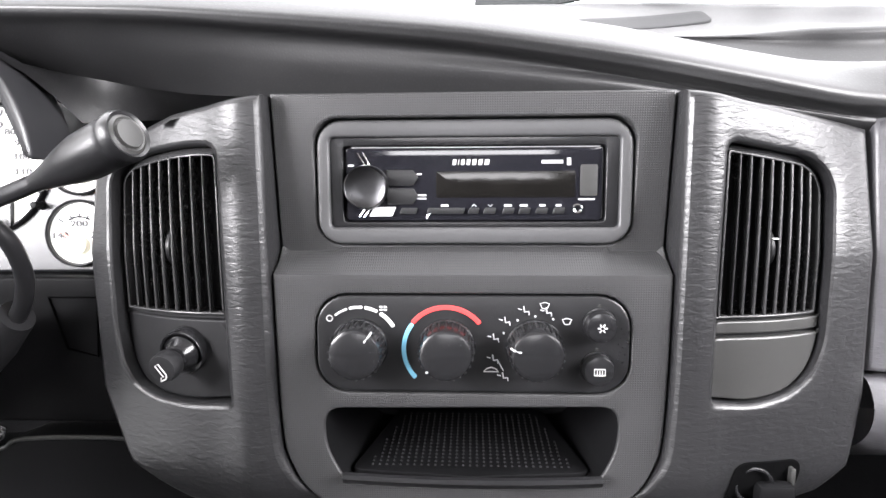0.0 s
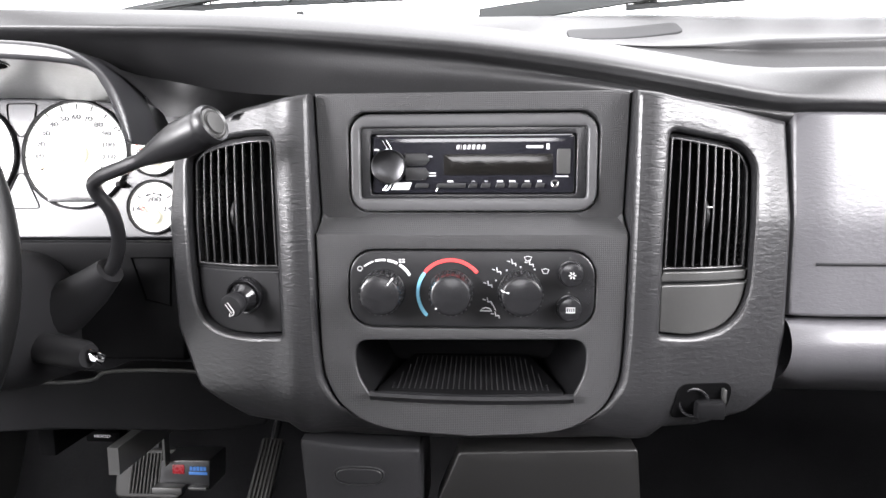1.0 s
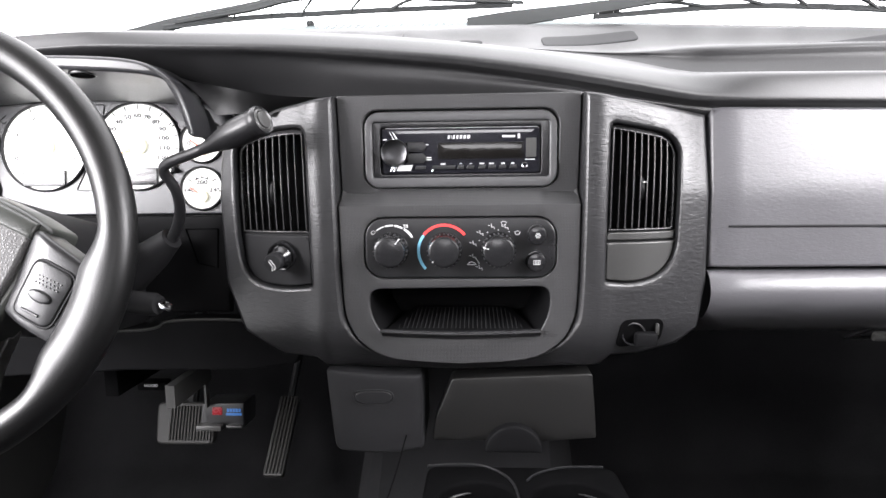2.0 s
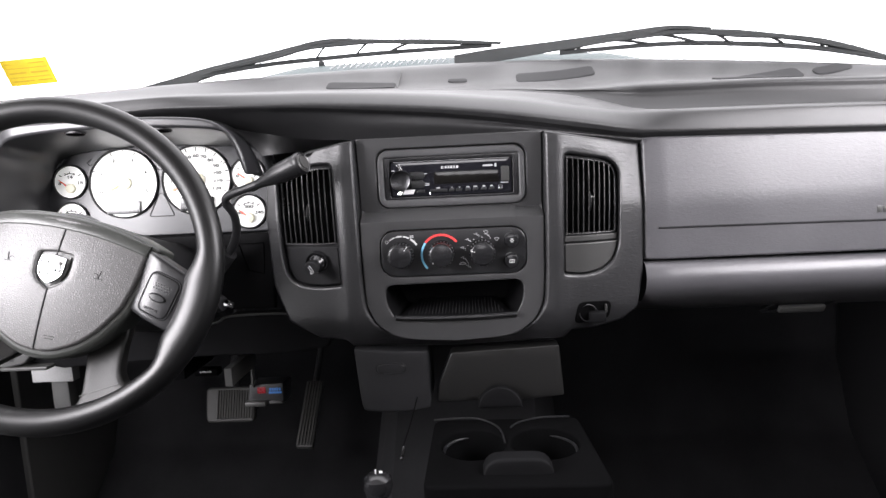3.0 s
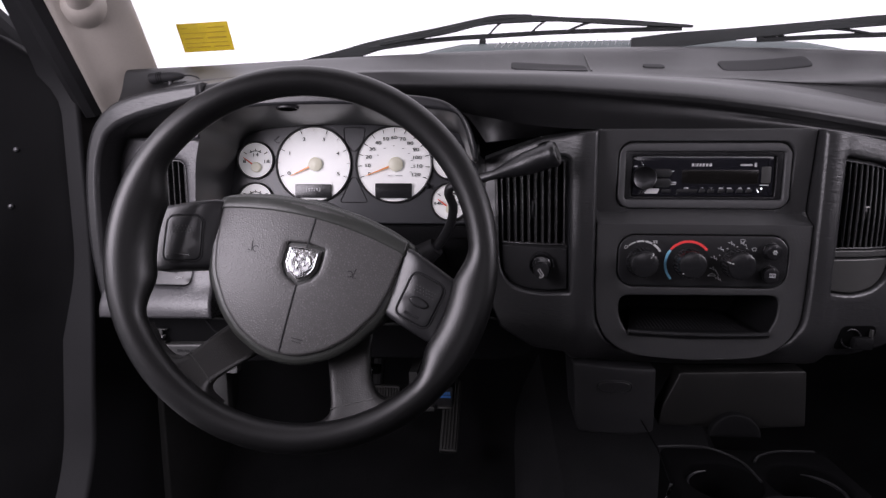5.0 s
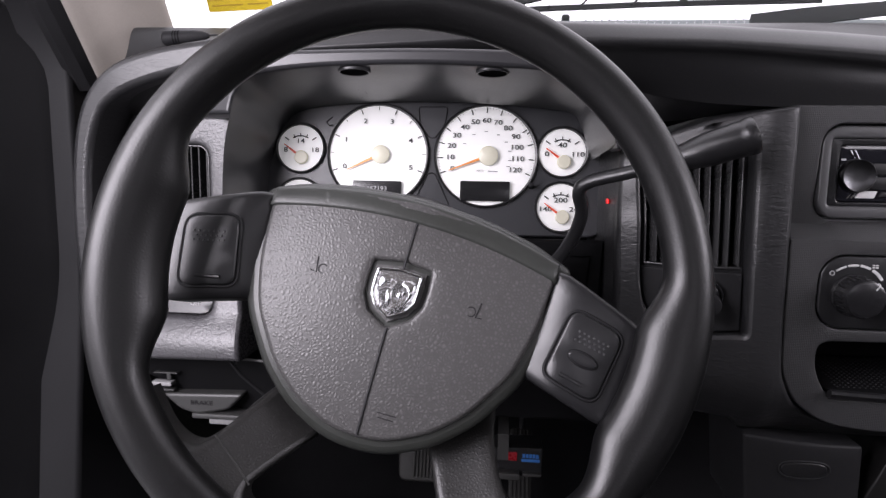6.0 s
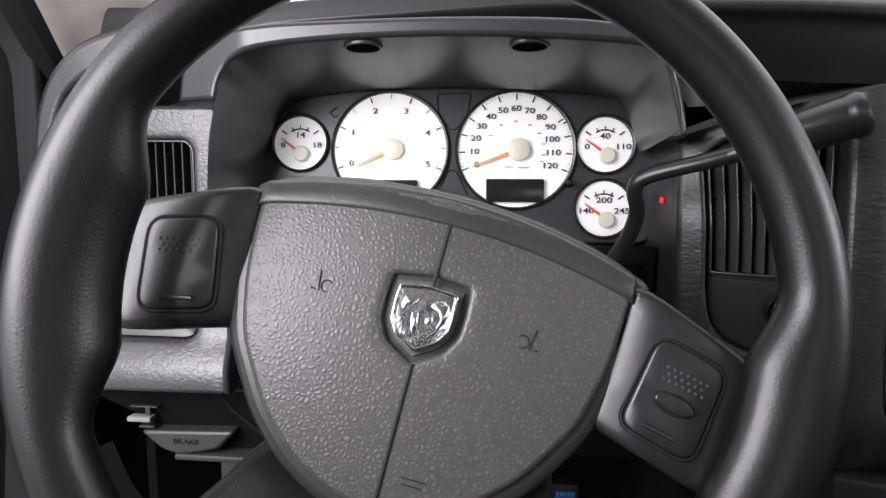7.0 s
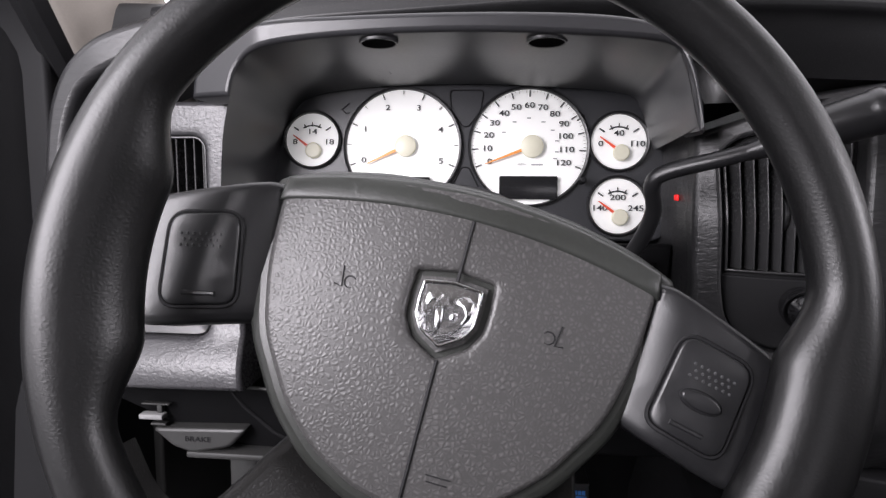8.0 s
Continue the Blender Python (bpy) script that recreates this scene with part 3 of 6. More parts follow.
# ---------------------------------------------------------------- stereo
def build_stereo():
    m = facing(0.002, 0.4165, 0.750)
    st = thing("car_stereo", (0.002, 0.43, 0.71), "black single-slot car stereo in a grey rounded surround", "car stereo")
    ring = slab(rrect(-0.1050, -0.0412, 0.1050, 0.0412, 0.0165), on(m), [rrect(-0.0965, -0.0305, 0.0965, 0.0300, 0.003, 3)], depth=0.014, r=0.002, grid=0.01)
    part("surround", ring, RINGM, st, "mid-grey plastic frame")
    cage = slab(rrect(-0.0968, -0.0308, 0.0968, 0.0303, 0.002, 3), on(m, lambda u, v: -0.003 - 0.05 * max(0, abs(v) - 0.022)), [rrect(-0.0880, -0.0268, 0.0880, 0.0243, 0.003, 3)], depth=0.02, r=0.0008, grid=0.008)
    part("cage", cage, BLACK, st, "gloss black mounting sleeve")
    f = move(m, 0, 0, -0.006)
    P = lambda px, py: ((px - 605) / 463 * 0.174 - 0.087, -0.0262 + (393 - py) / 131 * 0.0502)
    face = part("faceplate", slab(rrect(-0.087, -0.0262, 0.087, 0.0240, 0.003), on(f), depth=0.012, r=0.0012, grid=0.012), FACE, st, "gloss black detachable faceplate")
    k = move(f, *P(644, 333))
    part("volume_knob", lathe([(0.0150, 0.0), (0.0150, 0.004), (0.0146, 0.0075), (0.0138, 0.0088), (0.0132, 0.0084), (0.004, 0.0078), (0, 0.0078)], k, 48), BRUSH, face, "round knob of turned dark metal")
    x0, y0 = P(770, 352)
    x1, y1 = P(1018, 306)
    part("display", slab(rrect(x0, y0, x1, y1, 0.001, 2), on(move(f, 0, 0, 0.0004)), depth=0.0006, r=0.0001, grid=0.02), SCREEN, face, "unlit grey display")
    x0, y0 = P(1027, 350)
    x1, y1 = P(1057, 295)
    part("socket_cover", slab(rrect(x0, y0, x1, y1, 0.0012, 2), on(move(f, 0, 0, 0.0012)), depth=0.002, r=0.0004, grid=0.02), SLATE, face, "grey socket flap")
    part("audio_socket", lathe([(0.0034, 0), (0.0034, 0.0012), (0.0028, 0.0014), (0.0018, 0.0010), (0.0018, -0.003), (0, -0.003)], move(f, *P(1023, 372)), 20), CHROME, face)
    edge = [Vector(P(px, 264)) for px in (618, 1060)]
    part("top_edge", tube([f @ Vector((e.x, e.y, 0.0004)) for e in edge], 0.0003, 6), GREYPRINT, face, "thin bright edge line")
    for a, b in ((752, 822), (826, 848), (854, 878), (888, 911), (917, 940), (947, 971), (978, 1001), (703, 736)):
        x0, y0 = P(a, 381)
        x1, y1 = P(b, 370)
        q = rounded([(x0, y0), (x1 - 0.001, y0), (x1, y1), (x0 + 0.0015, y1)], 0.0008, 3)
        part("button", slab(q, on(move(f, 0, 0, 0.0016)), depth=0.002, r=0.0004, grid=0.02), SATIN, face)
    for a, b in ((303, 331), (335, 363)):
        q = rounded([P(682, b), P(728, b), P(738, (a + b) / 2), P(728, a), P(680, a)], 0.001, 3)
        part("button", slab(q, on(move(f, 0, 0, 0.0016)), depth=0.002, r=0.0005, grid=0.02), SATIN, face)
        q2 = P(683, a if a == 303 else b), P(728, a if a == 303 else b)
        part("edge_line", tube([f @ Vector((*p, 0.002)) for p in q2], 0.0003, 6), CHROME, face)
    q = rounded([P(648, 385), P(690, 385), P(697, 368), P(657, 368)], 0.0008, 3)
    part("phone_button", slab(q, on(move(f, 0, 0, 0.0018)), depth=0.002, r=0.0004, grid=0.02), WHITE, face, "white call button")
    for x, top, bot in ((628, 273, 296), (638, 273, 298), (630, 370, 386), (639, 370, 386), (752, 372, 388)):
        dx = 14 if bot < 300 else -12
        part("slash", tube([f @ Vector((*P(x, top), 0.0006)) if dx > 0 else f @ Vector((*P(x - dx, top), 0.0006)), f @ Vector((*P(x + dx, bot), 0.0006)) if dx > 0 else f @ Vector((*P(x, bot), 0.0006))], 0.0005, 6), CHROME, face)
    marks = []
    for a, b in ((799, 807), (809, 812), (814, 822), (824, 832), (834, 843), (845, 854), (856, 866)):
        x0, y0 = P(a, 295)
        x1, y1 = P(b, 285)
        marks.append(slab(rounded([(x0, y0), (x1 - 0.0006, y0), (x1, y1), (x0 + 0.0006, y1)], 0.0005, 2), on(move(f, 0, 0, 0.0005)), depth=0.0004, r=0.0001, grid=0.02))
    part("maker_mark", merged(marks), GREYPRINT, face, "row of small white bars")
    marks = []
    for a, b, c, d in ((958, 996, 287, 293), (1003, 1010, 283, 296), (1024, 1053, 354, 357), (735, 744, 309, 312), (735, 752, 346, 349), (735, 752, 352, 355), (610, 621, 293, 297), (778, 792, 364, 368), (892, 906, 364, 368), (920, 934, 364, 368), (955, 966, 364, 368), (984, 994, 364, 368)):
        x0, y0 = P(a, d)
        x1, y1 = P(b, c)
        marks.append(slab([(x0, y0), (x1, y0), (x1, y1), (x0, y1)], on(move(f, 0, 0, 0.0004)), depth=0.0004, r=0, grid=0.02))
    for x, s in ((838, 1), (867, -1)):
        marks.append(tube([f @ Vector((*P(x - 4, 366 + 2 * s), 0.0005)), f @ Vector((*P(x, 366 - 2 * s), 0.0005)), f @ Vector((*P(x + 4, 366 + 2 * s), 0.0005))], 0.0003, 5))
    for b in marks:
        part("print_mark", b, GREYPRINT, face)


build_stereo()


# ---------------------------------------------------------------- heater controls
def arc_strip(cx, cz, rad, a0, a1, width, place, n=14):
    outer = [(cx + (rad + width / 2) * math.cos(radians(a0 + (a1 - a0) * k / n)), cz + (rad + width / 2) * math.sin(radians(a0 + (a1 - a0) * k / n))) for k in range(n + 1)]
    inner = [(cx + (rad - width / 2) * math.cos(radians(a0 + (a1 - a0) * k / n)), cz + (rad - width / 2) * math.sin(radians(a0 + (a1 - a0) * k / n))) for k in range(n + 1)]
    return slab(rounded(outer + inner[::-1], width * 0.3, 2), place, depth=0.0008, r=0.0002, grid=0.02)


def build_climate():
    cl = thing("climate_panel", (0.001, 0.41, 0.61), "black heater control panel with three round knobs", "heater controls")
    pl = part("panel", slab(rrect(-0.1022, 0.6108, 0.1042, 0.6762, 0.021), wall_at(0.4005), depth=0.012, r=0.0015, grid=0.014), SATIN, cl)
    P = lambda px, py: ((px - 557) / 553 * 0.206 - 0.102, 0.676 - (py - 525) / 173 * 0.065)
    for kx, ang in ((-0.0735, 52), (-0.0155, 222), (0.0425, 165)):
        m = facing(kx, 0.4005, 0.6418)
        skirt = lathe([(0.0192, 0.0), (0.0190, 0.003), (0.0182, 0.004)], m, 48)
        knob = part("knob", merged([skirt, lathe([(0.0180, 0.003), (0.0176, 0.010), (0.0170, 0.018), (0.0160, 0.0212), (0.0140, 0.0222), (0, 0.0217)], m, 48)]), BLACK, cl, "round black turning knob")
        ribs = []
        for k in range(24):
            a = 2 * math.pi * k / 24
            q = m @ Matrix.Rotation(a, 4, "Z") @ Matrix.Translation((0.0178, 0, 0.0105))
            ribs.append(box(q, 0.0008, 0.0012, 0.014))
        part("grip_ribs", merged(ribs), SATIN, knob)
        q = m @ Matrix.Rotation(radians(ang), 4, "Z")
        part("pointer", tube([q @ Vector((0.0108, 0, 0.0219)), q @ Vector((0.0160, 0, 0.0214)), q @ Vector((0.0172, 0, 0.017))] if ang != 222 else [q @ Vector((0.0150, 0, 0.0219)), q @ Vector((0.0164, 0, 0.0211))], 0.0007, 6), WHITE, knob, "white pointer line")
    pr = wall_at(0.3995)
    cx, cz = P(634, 615)
    for a0, a1, w in ((128, 108, 0.0014), (105, 85, 0.0019), (82, 62, 0.0022), (58, 30, 0.0026)):
        part("fan_mark", arc_strip(cx, cz, 0.0262, a0, a1, w, pr, 6), WHITE, pl)
    cx, cz = P(788, 620)
    part("warm_mark", arc_strip(cx, cz, 0.0283, 141, 38, 0.0030, pr), RED, pl, "red curved stripe")
    part("cool_mark", arc_strip(cx, cz, 0.0280, 224, 142, 0.0030, pr), BLUE, pl, "pale blue curved stripe")
    part("off_mark", lathe([(0.0022, 0.0008), (0.0022, 0.0012), (0.0017, 0.0012), (0.0017, 0.0008)], facing(P(581, 565)[0], 0.4005, P(581, 565)[1]), 20), WHITE, pl)
    for px, py in ((677, 547),):
        x, z = P(px, py)
        part("fan_icon", merged([box(facing(x + dx, 0.3999, z + dz), 0.0022, 0.0012, 0.0006, 0.0002) for dx, dz in ((-0.0014, 0.001), (0.0014, 0.001), (-0.0014, -0.001), (0.0014, -0.001))]), WHITE, pl)
    icons = ((873, 598, 10), (893, 568, 10), (926, 549, 10), (965, 551, 10), (872, 636, 10), (890, 668, 10))
    for px, py, _ in icons:
        x, z = P(px, py)
        pts = [(x - 0.0006, z + 0.0026), (x, z - 0.0012), (x + 0.0028, z - 0.0008)]
        b = [tube([Vector((u, 0.3997, v)) for u, v in pts], 0.0005, 6), tube([Vector((u, 0.3997, v)) for u, v in ((x + 0.0028, z - 0.0008), (x + 0.003, z - 0.0032))], 0.0004, 6),
             tube([Vector((u, 0.3997, v)) for u, v in ((x - 0.0042, z + 0.001), (x - 0.0018, z + 0.0004))], 0.0004, 6)]
        part("airflow_icon", merged(b), GREYPRINT, pl)
    for px, py in ((961, 541), (1000, 569)):
        x, z = P(px, py)
        fan = [(x - 0.0030, z + 0.0014), (x, z + 0.0022), (x + 0.0030, z + 0.0014), (x + 0.0016, z - 0.0018), (x - 0.0016, z - 0.0018)]
        part("windscreen_icon", tube([Vector((u, 0.3997, v)) for u, v in fan], 0.0004, 6, closed=True), GREYPRINT, pl)
    x, z = P(868, 657)
    part("car_icon", merged([tube([Vector((x + u, 0.3997, z + v)) for u, v in ((-0.005, -0.001), (-0.003, 0.001), (0.0, 0.002), (0.003, 0.001), (0.005, -0.001))], 0.0005, 6, closed=True), tube([Vector((P(a, b)[0], 0.3997, P(a, b)[1])) for a, b in ((880, 640), (890, 658))], 0.0004, 6)]), GREYPRINT, pl)
    for px, py in ((890, 590), (914, 567), (945, 560), (976, 565)):
        x, z = P(px, py)
        part("dot", lathe([(0.0007, 0), (0.0007, 0.0012), (0, 0.0012)], facing(x, 0.4005, z), 10), GREYPRINT, pl)
    for bx, bz, kind in ((0.0840, 0.6575, 0), (0.0830, 0.6285, 1)):
        m = facing(bx, 0.4005, bz)
        bt = part("push_button", lathe([(0.0112, 0.0), (0.0112, 0.001), (0.0102, 0.0012), (0.0100, 0.0075), (0.0092, 0.0092), (0.006, 0.0100), (0, 0.0104)], m, 36), BLACK, cl, "round black push button")
        if kind == 0:
            rays = [tube([m @ Matrix.Rotation(radians(60 * k), 4, "Z") @ Vector((0.0010, 0, 0.0106)), m @ Matrix.Rotation(radians(60 * k), 4, "Z") @ Vector((0.0030, 0, 0.0104))], 0.0005, 6) for k in range(6)]
            part("snowflake_icon", merged(rays), WHITE, bt)
        else:
            b = [tube([m @ Vector((u, v, 0.0105)) for u, v in ((-0.0034, -0.0018), (0.0034, -0.0018), (0.0034, 0.0022), (-0.0034, 0.0022))], 0.0004, 6, closed=True)]
            b += [tube([m @ Vector((u, -0.0024, 0.0105)), m @ Vector((u, 0.0014, 0.0105))], 0.0003, 6) for u in (-0.0016, 0, 0.0016)]
            part("rear_defrost_icon", merged(b), WHITE, bt)
        part("tell_tale", lathe([(0.0010, 0), (0.0010, 0.0008), (0, 0.0009)], facing(bx - 0.0002, 0.4005, bz + 0.0125), 12), SLATE, cl)


build_climate()


# ---------------------------------------------------------------- pocket under the controls
def build_pocket():
    pk = thing("storage_pocket", (0, 0.45, 0.54), "open black storage pocket with a dotted rubber mat", "pocket")
    rows = []
    ring = dense(POCKET, 0.01)
    for k, (y, s) in enumerate(((0.405, 1.0), (0.43, 0.985), (0.49, 0.95), (0.52, 0.93))):
        rows.append([Vector((x * s, y, 0.572 + (z - 0.572) * s)) for x, z in ring])
    bm = loft(rows, closed=True)
    bm.faces.new([v for v in bm.verts][-len(ring):])
    part("bin", bm, DULL, pk)
    mat = slab(rounded([(-0.084, 0.412), (0, 0.404), (0.084, 0.412), (0.060, 0.512), (-0.060, 0.512)], 0.008), lambda u, v, d: Vector((u, v, 0.5495 + 0.05 * (v - 0.40) - d)), depth=0.003, r=0.001, grid=0.02)
    mat_ob = part("rubber_mat", mat, DULL, pk)
    verts, faces = [], []
    for j in range(17):
        y = 0.418 + j * 0.0052
        half = 0.074 - (y - 0.41) * 0.22
        n = int(half / 0.0026)
        for i in range(-n, n + 1):
            x, z, r = i * 0.00494, 0.5497 + 0.05 * (y - 0.40), 0.0009
            if abs(x) > half:
                continue
            k = len(verts)
            verts += [(x - r, y - r, z), (x + r, y - r, z), (x + r, y + r, z), (x - r, y + r, z), (x, y, z + 0.0011)]
            faces += [(k, k + 1, k + 4), (k + 1, k + 2, k + 4), (k + 2, k + 3, k + 4), (k + 3, k, k + 4)]
    me = bpy.data.meshes.new("mat_studs")
    me.from_pydata(verts, [], faces)
    me.materials.append(DARK)
    ob = new("mat_studs", me)
    ob.parent = mat_ob
    tagged(ob, kind="stuff")
    lip = [Vector((x, 0.399, 0.5475 + 0.35 * (x / 0.09) ** 2 * 0.008)) for x in np.linspace(-0.086, 0.088, 15)]
    part("front_lip", tube(lip, 0.0035, 8, flat=1.6), SATIN, pk, "raised satin front lip")


build_pocket()


# ---------------------------------------------------------------- air vents beside the stack
def half_pod(side, lo, hi, inset=0.0018):
    """The part of a pod's opening between two heights, drawn in by an inset."""
    d = dense(POD_R if side > 0 else POD_L, 0.003)
    out = [(p[0], min(max(p[1], lo), hi)) for p in shifted(d if area(d) > 0 else d[::-1], -inset)]
    return [p for i, p in enumerate(out) if math.dist(p, out[i - 1]) > 0.0004]


def build_vent(side):
    name = "air vent beside the stereo, black upright slats" if side > 0 else "black slatted air vent by the column lever"
    v = thing("air_vent", (0.203 * side, 0.43, 0.66), name, "air vent", group="vents beside the stack")
    mid = 0.199 if side > 0 else 0.210
    yv = lambda x, z: stack_y(x, z) + 0.0065 + 0.004 * ((abs(x) - mid) / 0.040) ** 2
    sleeve = half_pod(side, 0.50, 0.80, 0.0004)
    part("sleeve", slab(sleeve, wall_at(lambda x, z: yv(x, z) + 0.004), [half_pod(side, 0.6605, 0.80, 0.0052)], depth=0.020, r=0.0004, grid=0.012), DARK, v, "black recess round the slats")
    up = half_pod(side, 0.6600, 0.80, 0.0044)
    inner = half_pod(side, 0.6618, 0.80, 0.0062)
    part("frame", slab(up, wall_at(yv), [inner], depth=0.014, r=0.0007, grid=0.012), SLAT, v)
    part("backing", slab(up, wall_at(lambda x, z: yv(x, z) + 0.034), depth=0.004, r=0, grid=0.02), DARK, v)
    top = max(z for _, z in inner)

    def span(z):
        xs = [x0 + (x1 - x0) * (z - z0) / (z1 - z0) for (x0, z0), (x1, z1) in zip(inner, inner[1:] + inner[:1]) if (z0 > z) != (z1 > z)]
        return min(xs), max(xs)

    for k in range(8):
        zz, rows = 0.6622, []
        lo, hi = span(0.70)
        aim = lo + (hi - lo) * (k + 1) / 9
        high = max(z for z in np.arange(0.72, top, 0.001) if span(z)[0] - 0.001 < aim < span(z)[1] + 0.001)
        for z in np.linspace(zz, high + 0.001, 10):
            lo, hi = span(min(max(z, 0.664), 0.742))
            x = lo + (hi - lo) * (k + 1) / 9
            y0, w = yv(x, z) + 0.0002, 0.0007
            rows.append([Vector((x - w, y0 + 0.0009, z)), Vector((x - w * 0.6, y0 + 0.0002, z)), Vector((x, y0, z)), Vector((x + w * 0.6, y0 + 0.0002, z)), Vector((x + w, y0 + 0.0009, z)), Vector((x + w * 0.8 + side * 0.004, y0 + 0.020, z)), Vector((x - w * 0.8 + side * 0.004, y0 + 0.020, z))])
        bm = loft(rows, closed=True)
        bmesh.ops.recalc_face_normals(bm, faces=bm.faces)
        part("slat", bm, SLAT, v, sharp=60)
    m = Matrix.Translation((side * mid, yv(side * mid, 0.70) + 0.016, 0.705)) @ Matrix.Rotation(radians(90), 4, "Y")
    part("thumb_wheel", lathe([(0.0, -0.0018), (0.013, -0.0018), (0.014, -0.001), (0.014, 0.001), (0.013, 0.0018), (0.0, 0.0022)], m, 32), SATIN, v)
    if side > 0:
        part("wheel_mark", box(Matrix.Translation((0.2005, yv(0.2005, 0.712) + 0.0025, 0.712)), 0.0042, 0.002, 0.0012, 0.0003), WHITE, v)
    return yv


vent_y = build_vent(1)
build_vent(-1)


def build_blank_lid():
    b = thing("blanking_cover", (0.20, 0.43, 0.60), "plain dark grey plastic cover below an air vent", "cover")
    strip = half_pod(1, 0.6500, 0.6582)
    part("strip", slab(strip, wall_at(lambda x, z: vent_y(x, z) - 0.001), depth=0.012, r=0.001, grid=0.012), SLATE, b)
    lid = half_pod(1, 0.50, 0.6475)
    part("lid", slab(lid, wall_at(lambda x, z: vent_y(x, z) - 0.002), depth=0.014, r=0.0015, grid=0.012), SLATE, b)


def build_lighter():
    lid = half_pod(-1, 0.50, 0.6570)
    b = thing("lighter_panel", (-0.20, 0.43, 0.60), "black plastic socket panel below an air vent", "panel")
    part("plate", slab(lid, wall_at(lambda x, z: vent_y(x, z)), depth=0.012, r=0.0015, grid=0.012), DARK, b)
    l = thing("cigarette_lighter", (-0.20, 0.40, 0.63), "black push-in cigarette lighter in its socket", "lighter")
    m = facing(-0.1975, 0.4095, 0.635, tilt=-10, turn=-6)
    part("socket", lathe([(0.0162, -0.01), (0.0162, 0.003), (0.0154, 0.0045), (0.0142, 0.004), (0.0138, 0.0), (0.0120, 0.0)], m, 40), BLACK, l)
    part("barrel", lathe([(0.0122, 0.0), (0.0122, 0.004), (0.0112, 0.005), (0.0092, 0.009), (0.0076, 0.011), (0.0074, 0.018)], m, 36), BLACK, l)
    cap = part("cap", lathe([(0.0074, 0.014), (0.0096, 0.017), (0.0100, 0.020), (0.0099, 0.025), (0.0090, 0.0272), (0, 0.0278)], m, 36), DARK, l)
    q = move(m, 0, -0.001, 0.0280, 32)
    part("icon", merged([tube([q @ Vector(p) for p in ((-0.0014, -0.004, 0), (0.0014, -0.004, 0), (0.0014, 0.005, 0), (-0.0014, 0.005, 0))], 0.0004, 6, closed=True), tube([q @ Vector(p) for p in ((-0.003, -0.0035, 0), (-0.005, -0.0055, 0), (-0.001, -0.006, 0), (0.001, -0.0045, 0))], 0.0005, 6)]), WHITE, cap)


build_blank_lid()
build_lighter()


# ---------------------------------------------------------------- instruments
CM = facing(-0.464, 0.5005, 0.765, tilt=7, turn=1.8)
RIM_IN = [(-0.641, 0.795), (-0.633, 0.815), (-0.611, 0.829), (-0.55, 0.836), (-0.466, 0.838), (-0.386, 0.835), (-0.316, 0.828), (-0.301, 0.814), (-0.293, 0.790), (-0.288, 0.772)]
SHROUD = [(-0.655, 0.690), (-0.650, 0.760)] + RIM_IN
SHROUD = [tuple(p) for p in curve_points(SHROUD, 5)]
RIM_IN = [tuple(p) for p in curve_points(RIM_IN, 5)]


def build_hood():
    out = [tuple(p) for p in curve_points([(-0.678, 0.795), (-0.670, 0.824), (-0.642, 0.842), (-0.60, 0.849), (-0.55, 0.851), (-0.466, 0.852), (-0.386, 0.850), (-0.336, 0.845), (-0.311, 0.835), (-0.295, 0.818), (-0.286, 0.793), (-0.282, 0.768)], 5)]
    yf = lambda x, z: 0.377 + 0.45 * max(0.0, x + 0.315) + 0.35 * max(0.0, -0.612 - x)
    right = [(-0.2835, 0.766), (-0.287, 0.768)]
    poly = RIM_IN + right[::-1] + out[::-1]
    part("visor_rim", slab(poly, wall_at(yf), depth=0.045, r=0.004, grid=0.012), HOODM, dash, "smooth charcoal visor edge over the gauges")
    rows = []
    for k in range(7):
        f = k / 6
        rows.append([Vector((x + (-0.464 - x) * 0.035 * f, yf(x, z) + 0.003 + f * (0.497 - yf(x, z)), z - 0.019 * f ** 0.8 * max(0, min(1, (z - 0.69) / 0.12)))) for x, z in SHROUD])
    bm = loft(rows)
    part("visor_inside", bm, HOODM, dash, "smooth charcoal shroud inside the visor", sharp=50)


def build_lamps():
    for x in (-0.523, -0.398):
        l = thing("visor_plug", (x, 0.387, 0.834), "small black oval plug in the visor above the gauges", "plug", group="visor plugs")
        m = Matrix.Translation((x, 0.391, 0.8350 if x < -0.5 else 0.8338)) @ Matrix.Rotation(radians(168), 4, "X") @ Matrix.Diagonal((1.2, 0.75, 1, 1))
        part("housing", lathe([(0.0125, -0.003), (0.0125, 0.0016), (0.0118, 0.0024), (0.0108, 0.0022)], m, 32), SATIN, l)
        part("cap", lathe([(0.0109, 0.0022), (0.0100, 0.0018), (0.0, 0.0016)], m, 32), TRAY, l, "matt black oval cap")


def ticks(c, r0, r1, angles, width, lift=0.0008):
    out = []
    for a in angles:
        q = move(CM, c[0], c[1], lift, a)
        out.append(box(q @ Matrix.Translation(((r0 + r1) / 2, 0, 0)), r1 - r0, width, 0.0003))
    return merged(out)


